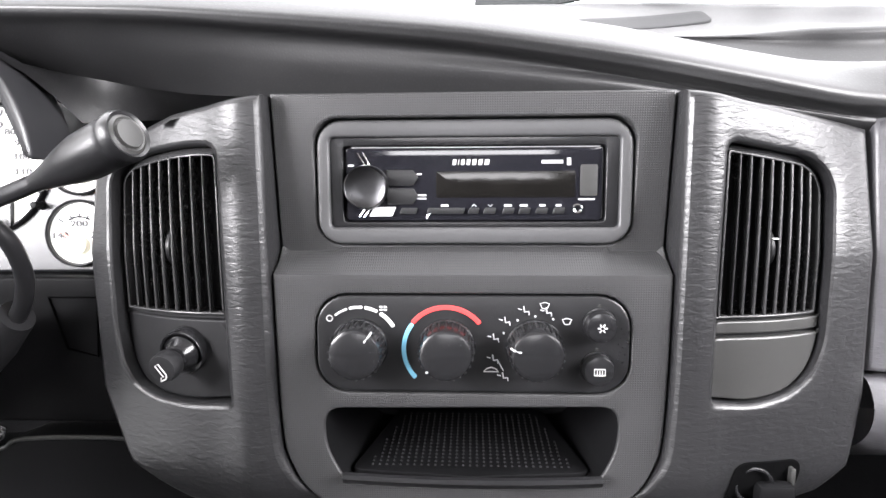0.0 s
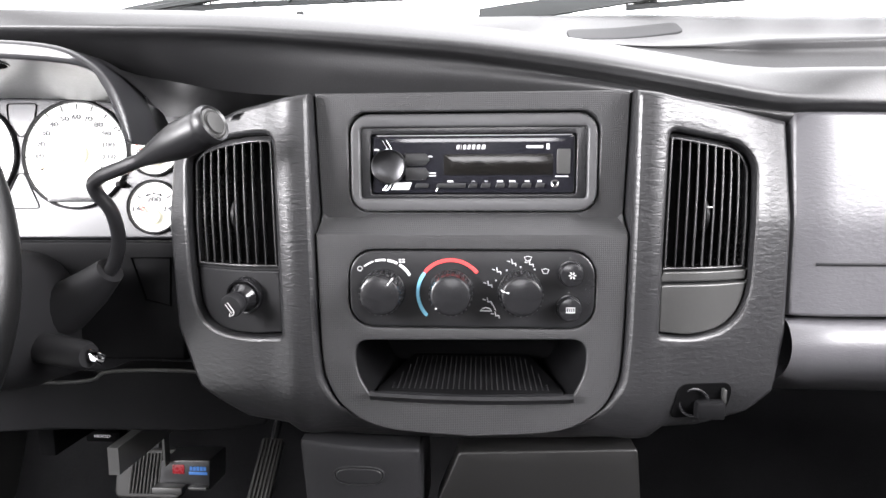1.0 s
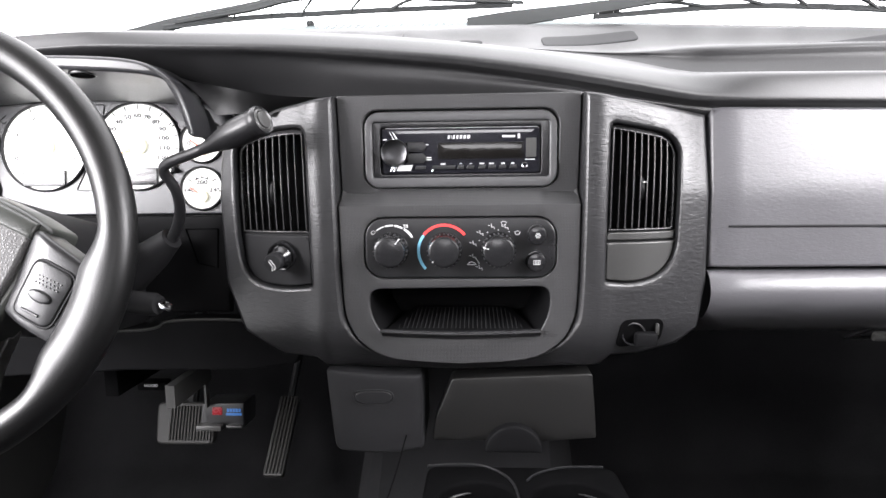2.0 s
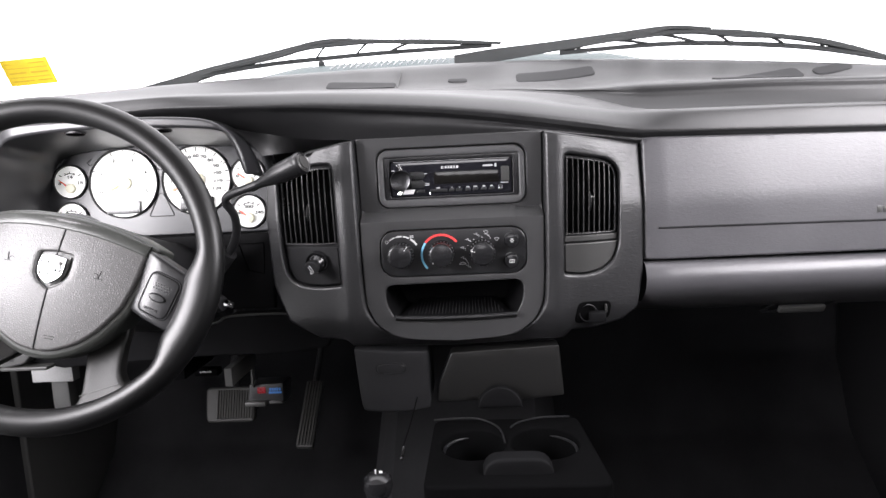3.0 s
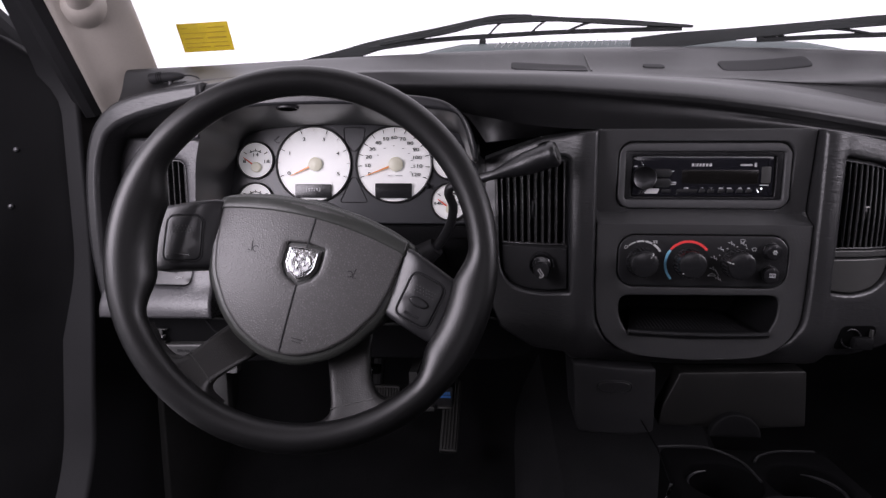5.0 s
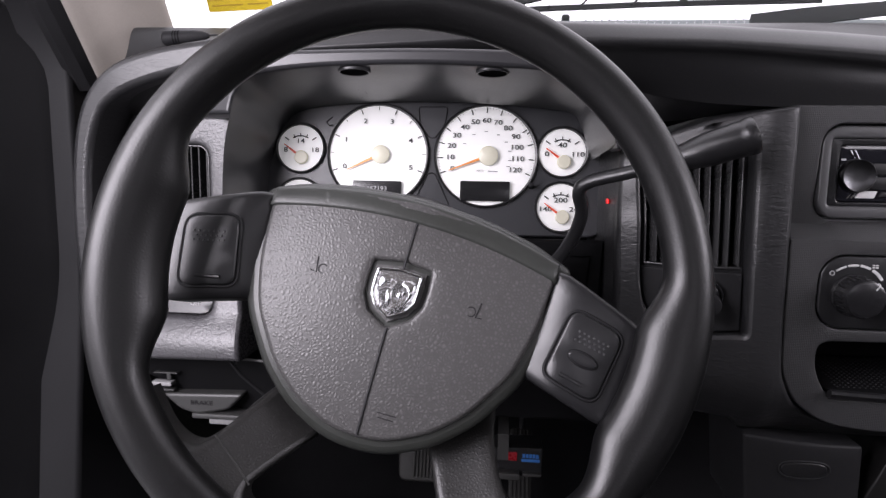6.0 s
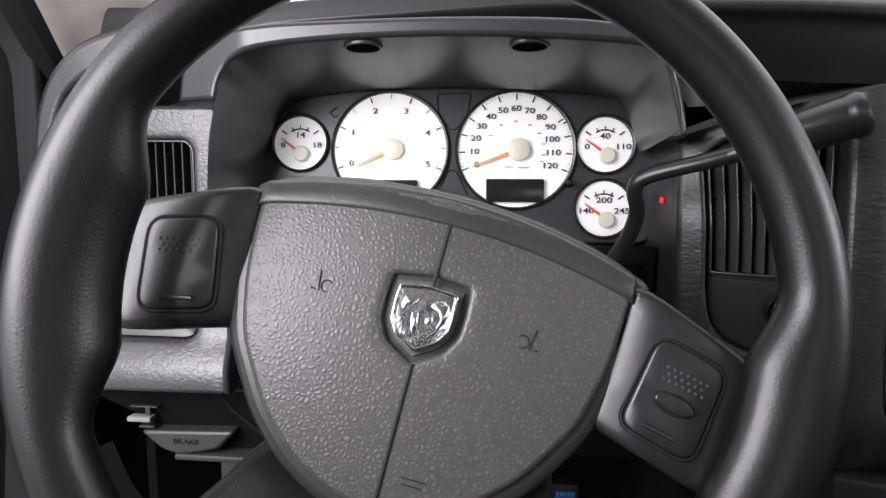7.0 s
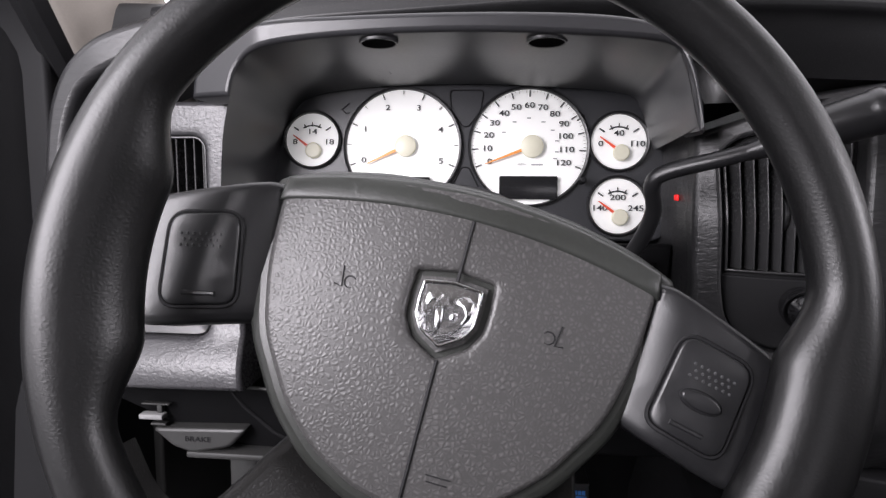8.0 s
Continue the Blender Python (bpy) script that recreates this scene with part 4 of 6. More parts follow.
def gauge(cl, name, label, c, rad, numbers, r_num, size, major, minor, hub, needle, needle_mat, needle_len):
    g = part(name, lathe([(rad + 0.0028, -0.004), (rad + 0.0030, 0.0022), (rad + 0.0020, 0.0032), (rad + 0.0006, 0.0026), (rad, 0.0)], move(CM, *c), 56), SATIN, cl, label)
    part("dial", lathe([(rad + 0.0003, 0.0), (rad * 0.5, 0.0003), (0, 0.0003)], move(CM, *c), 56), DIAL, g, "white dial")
    if numbers:
        for t, a, rr in numbers:
            wide = 0.90 if len(t) == 3 and size < 0.0075 and rad > 0.03 else 1.0
            part("numeral", words(t, move(CM, c[0] + wide * r_num * rad * math.cos(radians(a)), c[1] + rr * rad * math.sin(radians(a)), 0.0010), size, depth=0.0004, widen=1.34, bold=0.00010), DIALINK, g)
    part("dial_scale", merged([ticks(c, *t) for t in (major, minor) if t]), DIALINK, g)
    hm = move(CM, c[0] + hub[0], c[1] + hub[1])
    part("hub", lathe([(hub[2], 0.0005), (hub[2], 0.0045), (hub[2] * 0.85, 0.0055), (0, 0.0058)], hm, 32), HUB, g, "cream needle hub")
    q = hm @ Matrix.Rotation(radians(needle), 4, "Z")
    part("needle", loft([[q @ Vector((hub[2] * 0.2, -0.0016, 0.0035)), q @ Vector((hub[2] * 0.2, 0.0016, 0.0035)), q @ Vector((needle_len, 0.0005, 0.0030)), q @ Vector((needle_len, -0.0005, 0.0030))],
                        [q @ Vector((hub[2] * 0.2, -0.0016, 0.0048)), q @ Vector((hub[2] * 0.2, 0.0016, 0.0048)), q @ Vector((needle_len, 0.0005, 0.0036)), q @ Vector((needle_len, -0.0005, 0.0036))],
                        [q @ Vector((hub[2] * 0.2, 0.0, 0.0048)), q @ Vector((hub[2] * 0.2, 0.0, 0.0048)), q @ Vector((needle_len, 0.0, 0.0036)), q @ Vector((needle_len, 0.0, 0.0036))]], closed=True), needle_mat, g)
    return g


def build_cluster():
    cl = thing("instrument_cluster", (-0.464, 0.51, 0.66), "dark instrument cluster with white-faced round gauges", "instrument cluster")
    plate = slab(rounded([(-0.205, -0.089), (0.186, -0.089), (0.182, 0.030), (0.165, 0.056), (-0.180, 0.058), (-0.200, 0.030)], 0.02), on(move(CM, 0, 0, -0.0015)), depth=0.01, r=0.002, grid=0.03)
    part("face_panel", plate, CLUSTER, cl, "dark grey instrument face panel")
    A = lambda k: 201.5 - k * 18.7
    spd = (0.058, -0.003)
    R = 0.0532
    g = gauge(cl, "speedometer", "white speedometer dial", spd, R, [(str(10 * k), A(k), 0.72) for k in range(13)], 0.72, 0.0074,
              (0.87 * R, 0.985 * R, [A(k) for k in range(13)], 0.0014), (0.94 * R, 0.985 * R, [A(k / 5) for k in range(61)], 0.0004), (0.003, 0.0, 0.0105), 201, NEEDLE, 0.046)
    part("unit_print", merged([words("MPH", move(CM, spd[0] - 0.006, spd[1] - 0.0165, 0.0005), 0.0042), box(move(CM, spd[0] + 0.008, spd[1] - 0.0165, 0.0005), 0.011, 0.0018, 0.0002)]), GREYPRINT, g)
    inner = [box(move(CM, spd[0] + 0.50 * R * math.cos(radians(a)), spd[1] + 0.50 * R * math.sin(radians(a)), 0.0005), 0.004, 0.0016, 0.0002) for a in (150, 120, 90, 60, 35, 12, -10, -24)]
    part("inner_print", merged(inner), GREYPRINT, g, "faint unreadable inner scale")
    part("trip_display", slab(rrect(spd[0] - 0.0268, spd[1] - 0.049, spd[0] + 0.0268, spd[1] - 0.0275, 0.0015, 2), on(move(CM, 0, 0, 0.0042)), depth=0.004, r=0.0004, grid=0.03), BLACK, g, "black display window")
    T = lambda k: 200 - k * 44.2
    tac = (-0.0595, -0.003)
    g = gauge(cl, "rev_counter", "white rev counter dial", tac, R, [(str(k), T(k), 0.73) for k in range(6)], 0.73, 0.0074,
              (0.88 * R, 0.985 * R, [T(k) for k in range(6)], 0.0013), (0.91 * R, 0.985 * R, [T(k + 0.5) for k in range(5)], 0.0008), (0.003, 0.0, 0.0100), 205, NEEDLE, 0.040)
    part("mileage_display", slab(rrect(tac[0] - 0.0268, tac[1] - 0.049, tac[0] + 0.0268, tac[1] - 0.0290, 0.0015, 2), on(move(CM, 0, 0, 0.0042)), depth=0.004, r=0.0004, grid=0.03), BLACK, g, "black display window")
    part("mileage_print", words("157193", move(CM, tac[0], tac[1] - 0.0375, 0.0044), 0.0066, widen=1.15), GREYPRINT, g, "pale digits of the mileage")
    r = 0.0250
    for name, label, c, nums in (("volt_gauge", "small white volt gauge", (-0.146, 0.003), ("8", "14", "18")), ("oil_gauge", "small white oil pressure gauge", (0.140, 0.002), ("0", "40", "110")),
                                 ("temperature_gauge", "small white temperature gauge", (0.1395, -0.057), ("140", "200", "245")), ("fuel_gauge", "small white fuel gauge", (-0.146, -0.057), ())):
        n = [(nums[0], 187, 0.72), (nums[1], 90, 0.30), (nums[2], -7, 0.72)] if nums else []
        g = gauge(cl, name, label, c, r, n, 0.66, 0.0074, (0.62 * r, 0.86 * r, [146, 34], 0.0016), (0.50 * r, 0.68 * r, [118, 90, 62], 0.0012), (0.0018, -0.0105, 0.0075), 143, NEEDLERED, 0.0245)
        arc = [CM @ Vector((c[0] + 0.0135 * math.cos(radians(a)), c[1] + 0.003 + 0.0105 * math.sin(radians(a)), 0.0006)) for a in np.linspace(130, 50, 9)]
        part("range_arc", tube(arc, 0.0008, 6), DIALINK, g)
    # recessed shapes between the dials
    for pts in ([(-0.016, 0.050), (0.016, 0.050), (0.013, 0.030), (0.002, 0.016), (-0.003, 0.016), (-0.014, 0.030)], [(-0.004, -0.022), (0.003, -0.022), (0.020, -0.058), (-0.021, -0.058)]):
        loop = [CM @ Vector((*p, -0.0008)) for p in rounded(pts, 0.004, 3)]
        part("outline_groove", tube(loop, 0.0006, 6, closed=True), DARK, cl)
    part("turn_arrow", tube([CM @ Vector((u - 0.118, v + 0.032, -0.0006)) for u, v in ((0.007, 0.006), (0, 0), (0.004, -0.004), (0.0075, -0.003))], 0.0006, 6), DARK, cl, "unlit turn arrow")
    part("turn_arrow", tube([CM @ Vector((u + 0.104, v + 0.026, -0.0006)) for u, v in ((-0.002, 0.005), (0.004, 0), (-0.002, -0.005))], 0.0012, 6), DARK, cl, "unlit turn arrow")
    part("reset_stem", lathe([(0.0036, -0.002), (0.0036, 0.001), (0.0028, 0.002), (0.0026, 0.010), (0, 0.011)], move(CM, 0.107, -0.034), 20), DARK, cl)
    # glowing box put on the fascia side in place of a red reflection
    glow = part("red_reflection", box(Matrix.Translation((-0.2798, 0.470, 0.7175)), 0.0020, 0.009, 0.0050, 0.0008), REDGLOW, cl, "red glowing spot put in for a reflection")


build_hood()
build_lamps()
build_cluster()


# ---------------------------------------------------------------- steering wheel
WM = Matrix.Translation((-0.4500, 0.2086, 0.6774)) @ Matrix.Rotation(radians(4), 4, "Z") @ Matrix.Rotation(radians(90 - 15), 4, "X") @ Matrix.Rotation(radians(-14.4), 4, "Z")
RM = Matrix.Translation((-0.4408, 0.1905, 0.6775)) @ Matrix.Rotation(radians(9.3), 4, "Z") @ Matrix.Rotation(radians(90 - 11.5), 4, "X")
BAG_OUT = [(0.0, -0.1120), (0.022, -0.1095), (0.050, -0.0960), (0.072, -0.0760), (0.094, -0.0430), (0.1025, -0.0120), (0.1055, 0.012), (0.1075, 0.0375), (0.082, 0.0475), (0.048, 0.0545), (0.0, 0.0580)]


def bag_h(u, v):
    return -0.003 - 0.8 * u * u - 0.9 * (v + 0.02) ** 2


def build_wheel():
    w = thing("steering_wheel", tuple(WM @ Vector((0, 0, -0.05))), "charcoal four-spoke steering wheel with a leather-grained airbag cover", "steering wheel")
    R, r = 0.1740, 0.0147
    # the rim swells inwards into a thumb grip beside each switch pod
    grips = ((172.0, 13.0), (-23.5, 12.0))

    def swell(deg):
        best = 0.0
        for mid, half in grips:
            f = 1 - (abs((deg - mid + 180) % 360 - 180) - half) / 15.0
            f = max(0.0, min(1.0, f))
            best = max(best, f * f * (3 - 2 * f))
        return best

    rows = []
    for deg in np.linspace(0, 360, 241)[:-1]:
        k, c, n = swell(deg), math.cos(radians(deg)), math.sin(radians(deg))
        row = []
        for t in np.linspace(0, 2 * math.pi, 25)[:-1]:
            ct, st = math.cos(t), math.sin(t)
            out = r * ct if ct > 0 else (r + 0.0140 * k) * ct
            up = r * math.copysign(abs(st) ** (1 - (0.30 * k if ct < 0 else 0.0)), st) - ((0.0110 if 90 < deg < 270 else 0.0050) * k * ct * ct if ct < 0 else 0.0)
            row.append(RM @ Vector(((R + out) * c, (R + out) * n, up)))
        rows.append(row)
    bm = loft(rows + rows[:1], closed=True)
    bmesh.ops.remove_doubles(bm, verts=bm.verts, dist=1e-6)
    bmesh.ops.recalc_face_normals(bm, faces=bm.faces)
    rim = part("rim", bm, WHEEL, w, "thick charcoal vinyl rim with swollen thumb grips", sharp=60)
    for s in (-1, 1):
        # switch pod
        pts = [(0.0960, 0.0345), (0.1040, 0.0345), (0.1640, 0.0105), (0.1550, -0.0530), (0.1440, -0.0535), (0.0880, -0.0360)]
        pod = [(s * x, z) for x, z in rounded(pts, [0.003, 0.01, 0.012, 0.012, 0.01, 0.006])]
        ph = lambda u, v: -0.008 - 0.28 * max(0, 0.112 - abs(u)) - 1.0 * (abs(u) - 0.125) ** 2 * 3
        pd = part("switch_pod", slab(pod, on(WM, ph), depth=0.030, r=0.005, grid=0.008), SATIN, w, "satin black switch pod")
        bt = [(s * x, z) for x, z in rounded([(0.1125, 0.0130), (0.1475, 0.0040), (0.1385, -0.0415), (0.1035, -0.0320)], [0.009, 0.009, 0.009, 0.007])]
        loop = [WM @ Vector((x, z, ph(x, z) + 0.0002)) for x, z in dense(shifted(bt if area(bt) > 0 else bt[::-1], 0.0010), 0.004)]
        part("groove", tube(loop, 0.0011, 6, closed=True), DARK, pd)
        key = part("rocker_switch", slab(bt, on(WM, lambda u, v: ph(u, v) + 0.0022), depth=0.004, r=0.0014, grid=0.01), SATIN, pd, "blank rocker switch")
        Q = lambda a, b: (s * (0.1255 + 0.0155 * a + 0.0052 * b), -0.0150 - 0.0060 * a * 0.55 + 0.0205 * b)
        for j in range(3):
            for i in range(7 - (j % 2)):
                a, b = -0.62 + (i + 0.5 * (j % 2)) * 0.21, 0.62 - 0.14 * j
                x, z = Q(a, b)
                part("stud", lathe([(0.0008, 0), (0.0006, 0.0007), (0, 0.0009)], move(WM, x, z, ph(x, z) + 0.0021), 8), RINGM, key)
        bar = [Q(-0.55, -0.78), Q(0.45, -0.78)]
        part("ridge", tube([WM @ Vector((x, z, ph(x, z) + 0.0024)) for x, z in bar], 0.0013, 8), SATIN, key)
        if s > 0:
            oval = [Q(-0.55 + 0.42 * 0 + 0.62 * math.cos(t) + 0.55, -0.10 + 0.20 * math.sin(t)) for t in np.linspace(0, 2 * math.pi, 25)[:-1]]
            ring = [WM @ Vector((x, z, ph(x, z) + 0.0023)) for x, z in oval]
            part("groove", tube(ring, 0.0008, 6, closed=True), DARK, key)
            part("oval_button", slab(oval, on(WM, lambda u, v: ph(u, v) + 0.0044), depth=0.004, r=0.0012, grid=0.01), SATIN, key)
        # lower spoke, flaring into the rim
        if s > 0:
            edge = [(-0.0020, -0.1660), (0.0130, -0.1620), (0.0205, -0.1500), (0.0170, -0.1200), (0.0120, -0.0700), (0.0580, -0.0700), (0.0590, -0.1050), (0.0620, -0.1290), (0.0740, -0.1420), (0.0930, -0.1370)]
            sweep, seam = np.linspace(-56, -90, 12), ((0.0205, -0.1500), (0.0635, -0.1400))
        else:
            edge = [(-0.1530, -0.0610), (-0.1420, -0.0830), (-0.1290, -0.0950), (-0.1165, -0.0915), (-0.0760, -0.0620), (-0.0400, -0.0840), (-0.0850, -0.1140), (-0.0960, -0.1230), (-0.0950, -0.1310), (-0.0840, -0.1410)]
            sweep, seam = np.linspace(239, 202, 12), ((-0.1165, -0.0915), (-0.0945, -0.1205))
        web = [tuple(p) for p in curve_points(edge, 4)] + [(0.1765 * math.cos(radians(t)), 0.1765 * math.sin(radians(t))) for t in sweep]
        wh = lambda u, v: -0.056 + 0.74 * max(0.0, math.hypot(u, v) - 0.098)
        sp = part("lower_spoke", slab(web if area(web) > 0 else web[::-1], on(RM, wh), depth=0.020, r=0.005, grid=0.007), SPOKE, w, "charcoal lower spoke flaring into the rim", sharp=60)
        line = [Vector(seam[0]) * (1 - k) + Vector(seam[1]) * k for k in np.linspace(0, 1, 8)]
        part("spoke_seam", tube([RM @ Vector((p.x, p.y, wh(p.x, p.y) - 0.0001)) for p in line], 0.0007, 6), SLATE, sp)
    outline = BAG_OUT + [(-x, z) for x, z in BAG_OUT[-2:0:-1]]
    outline = rounded(outline, [0.01] * 6 + [0.004, 0.004] + [0.01] * (len(outline) - 8), 3)
    skirt = slab(shifted(outline, 0.0005), on(WM, lambda u, v: bag_h(u, v) - 0.0045), depth=0.040, r=0.006, grid=0.010)
    part("cover_edge", skirt, GREEN, w, "smooth darker edge round the airbag cover")
    shield = [(-0.0145, 0.0045), (0.0, 0.0072), (0.0145, 0.0060), (0.0150, -0.004), (0.0145, -0.0120), (0.0105, -0.0190), (0.0, -0.0255), (-0.0105, -0.0195), (-0.0145, -0.0125), (-0.0150, -0.004)]
    sh = lambda k, c=(0.0, -0.0085): [(c[0] + (x - c[0]) * k, c[1] + (z - c[1]) * k) for x, z in shield]
    pocket = rounded(sh(1.33), 0.002, 3)
    grain_edge = rounded([(x * 0.917, z - 0.004 if z > 0.03 else z * 0.925) for x, z in shifted(outline, -0.0010)], 0.004, 2)
    cover = slab(grain_edge, on(WM, bag_h), [pocket], depth=0.012, r=0.003, grid=0.008)
    cov = part("airbag_cover", cover, BAG, w, "leather-grained charcoal airbag cover")
    top = [(u, 0.0395 - 1.35 * u * u) for u in np.linspace(-0.0985, 0.0985, 21)]
    part("top_strip", slab([(u, v - 0.0015) for u, v in top] + [(u, v + 0.0155 - 0.25 * u * u) for u, v in top[::-1]], on(WM, lambda u, v: bag_h(u, v) + 0.0012 - 0.35 * max(0, v - 0.046 + 1.35 * u * u)), depth=0.012, r=0.003, grid=0.01), GREEN, cov, "smooth strip along the cover's top edge")
    for v0, v1 in ((0.0070, 0.0385), (-0.1000, -0.0310)):
        part("seam", tube([WM @ Vector((0.0012, v, bag_h(0.0012, v) + 0.0001)) for v in np.linspace(v0, v1, 12)], 0.0010, 6), DARK, cov, "dark tear seam")
    part("badge_recess", slab(shifted(pocket, 0.003), on(WM, lambda u, v: bag_h(u, v) - 0.0026), depth=0.003, r=0, grid=0.008), BAG, cov)
    bd = part("badge", slab(rounded(sh(1.0), 0.0015, 3), on(WM, lambda u, v: bag_h(u, v) + 0.0022), [rounded(sh(0.90), 0.0012, 3)], depth=0.006, r=0.0005, grid=0.008), CHROME, cov, "chrome shield badge")
    part("badge_field", slab(rounded(sh(0.92), 0.0012, 3), on(WM, lambda u, v: bag_h(u, v) + 0.0008), depth=0.004, r=0.0003, grid=0.006), RELIEF, bd)
    # abstract curved chrome relief inside the shield
    for pts in ([(-0.0115, -0.001), (-0.0075, 0.0025), (-0.003, 0.0005), (-0.0045, -0.0045), (-0.0085, -0.0035), (-0.0095, -0.0105), (-0.0118, -0.007)],
                [(0.0028, 0.001), (0.0075, 0.0035), (0.0118, 0.000), (0.0118, -0.0085), (0.0085, -0.0155), (0.0070, -0.0140), (0.0092, -0.0075), (0.0068, -0.0035), (0.0035, -0.0035)],
                [(-0.0060, -0.0055), (-0.0025, -0.0050), (-0.0010, -0.0130), (-0.0015, -0.0205), (-0.0040, -0.0150)],
                [(0.0018, -0.0080), (0.0058, -0.0068), (0.0052, -0.0110), (0.0022, -0.0118)]):
        cu, cv = sum(p[0] for p in pts) / len(pts), sum(p[1] for p in pts) / len(pts)
        part("badge_relief", slab(rounded(pts, 0.0015, 3), on(WM, lambda u, v, a=cu, b=cv: bag_h(u, v) + 0.0026 - 90 * ((u - a) ** 2 + (v - b) ** 2) * 0.6 + 0.10 * u), depth=0.002, r=0.0008, grid=0.0025), RELIEF, bd, sharp=60)
    # small moulded horn marks
    for bx, bz, flip in ((-0.0535, -0.005, 1), (0.0540, -0.006, -1)):
        q = move(WM, bx, bz, bag_h(bx, bz) + 0.0002) @ Matrix.Diagonal((flip, 1, 1, 1))
        part("horn_mark", merged([tube([q @ Vector((0.0042 + 0.0030 * math.cos(t), -0.001 + 0.0030 * math.sin(t), 0)) for t in np.linspace(0.6, 5.2, 10)], 0.0004, 6), tube([q @ Vector((-0.001, 0.006, 0)), q @ Vector((0.0005, -0.004, 0)), q @ Vector((-0.0035, -0.0035, 0))], 0.0004, 6)]), DARK, cov)
    part("moulded_print", merged([box(move(WM, 0.016, -0.083, bag_h(0.016, -0.083) + 0.0001), 0.012, 0.0006, 0.0005), box(move(WM, 0.016, -0.086, bag_h(0.016, -0.086) + 0.0001), 0.010, 0.0006, 0.0005)]), DARK, cov)
    hub = lathe([(0.055, -0.018), (0.062, -0.030), (0.060, -0.048), (0.045, -0.056)], WM, 40)
    part("hub", hub, SATIN, w)
    return w


build_wheel()


def build_column():
    c = thing("steering_column", (-0.47, 0.40, 0.58), "black plastic steering column shroud", "steering column")
    axis = -(WM.to_3x3() @ Vector((0, 0, 1)))
    base = WM.translation
    right, up = Vector((1, 0.07, 0)), Vector((0, 0.29, 0.956))
    rows = []
    for f, sx, sz, lift in ((0.045, 0.052, 0.048, 0.0), (0.06, 0.062, 0.058, -0.004), (0.12, 0.066, 0.064, -0.010), (0.20, 0.070, 0.068, -0.012), (0.30, 0.080, 0.070, -0.010)):
        rows.append([base + axis * f + up * lift + right * (sx * math.copysign(abs(math.cos(t)) ** 0.7, math.cos(t))) + up * (sz * math.copysign(abs(math.sin(t)) ** 0.7, math.sin(t))) for t in np.linspace(0, 2 * math.pi, 33)[:-1]])
    bm = loft(rows, closed=True)
    bmesh.ops.recalc_face_normals(bm, faces=bm.faces)
    part("shroud", bm, DARK, c, sharp=50)
    # gear lever on the column's side
    g = thing("gear_lever", (-0.27, 0.37, 0.64), "black column gear lever with a rounded grip", "gear lever")
    stem = curve_points([(-0.375, 0.450, 0.630), (-0.340, 0.440, 0.650), (-0.320, 0.426, 0.680), (-0.313, 0.408, 0.708), (-0.318, 0.394, 0.728), (-0.310, 0.387, 0.738), (-0.275, 0.372, 0.748), (-0.235, 0.358, 0.760)], 6)
    part("stem", tube(stem, lambda f: 0.0072 - 0.0012 * f, 14, flat=0.9), SATIN, g, "bent black steel stem", sharp=60)
    a, b = Vector((-0.262, 0.367, 0.7515)), Vector((-0.189, 0.342, 0.7780))
    hm = look(a, b) @ Matrix.Rotation(radians(180), 4, "X")
    ln = (b - a).length
    part("grip", lathe([(0.0058, 0.0), (0.0062, 0.004), (0.0085, 0.016), (0.0120, 0.032), (0.0142, 0.046), (0.0145, ln - 0.012), (0.0142, ln - 0.009), (0.0150, ln - 0.007), (0.0152, ln - 0.002), (0.0135, ln + 0.001), (0.0118, ln)], hm, 32), SATIN, g, "satin black plastic grip", sharp=40)
    part("end_button", lathe([(0.0117, ln), (0.0100, ln + 0.0012), (0.0088, ln + 0.0006), (0.0080, ln + 0.0022), (0, ln + 0.0028)], hm, 32), SLATE, g, "grey end button")
    part("boot", tube([Vector((-0.40, 0.455, 0.610)), Vector((-0.365, 0.447, 0.632)), Vector((-0.338, 0.439, 0.652))], lambda f: 0.026 - 0.013 * f, 16), DARK, g)

    k = thing("ignition_key", (-0.335, 0.40, 0.58), "small bright key in the black ignition lock", "key")
    part("lock_barrel", tube([(-0.415, 0.425, 0.583), (-0.345, 0.402, 0.581), (-0.338, 0.400, 0.581)], lambda f: 0.0135 - 0.003 * max(0.0, f - 0.9) * 10, 16), DARK, k)
    part("key_head", box(Matrix.Translation((-0.329, 0.397, 0.581)) @ Matrix.Rotation(radians(25), 4, "Y"), 0.016, 0.004, 0.010, 0.0015), CHROME, k)


build_column()


# ---------------------------------------------------------------- driver's side
def driver_y(x, z):
    if z > 0.68:
        return 0.450
    if z > 0.60:
        f = (z - 0.60) / 0.08
        return 0.412 + 0.038 * f * f * (3 - 2 * f)
    return 0.412 - 0.022 * math.sin(min(1, (0.60 - z) / 0.045) * math.pi / 2) + 0.006 * max(0, (0.60 - z) / 0.045 - 0.6)


def slats_vent(v, x0, x1, z0, z1, y, n, lean=0.003):
    part("backing", slab(rrect(x0, z0, x1, z1, 0.010), wall_at(y + 0.030), depth=0.003, r=0, grid=0.05), DARK, v)
    part("frame", slab(rrect(x0, z0, x1, z1, 0.012), wall_at(y), [rrect(x0 + 0.002, z0 + 0.002, x1 - 0.002, z1 - 0.002, 0.010)], depth=0.02, r=0.0007, grid=0.02), SLAT, v)
    for k in range(n):
        x = x0 + (x1 - x0) * (k + 0.7) / (n + 0.4)
        part("slat", box(Matrix.Translation((x + lean, y + 0.013, (z0 + z1) / 2)) @ Matrix.Rotation(radians(-8), 4, "Z"), 0.0016, 0.020, z1 - z0 - 0.003, 0.0004, 1), SLAT, v)


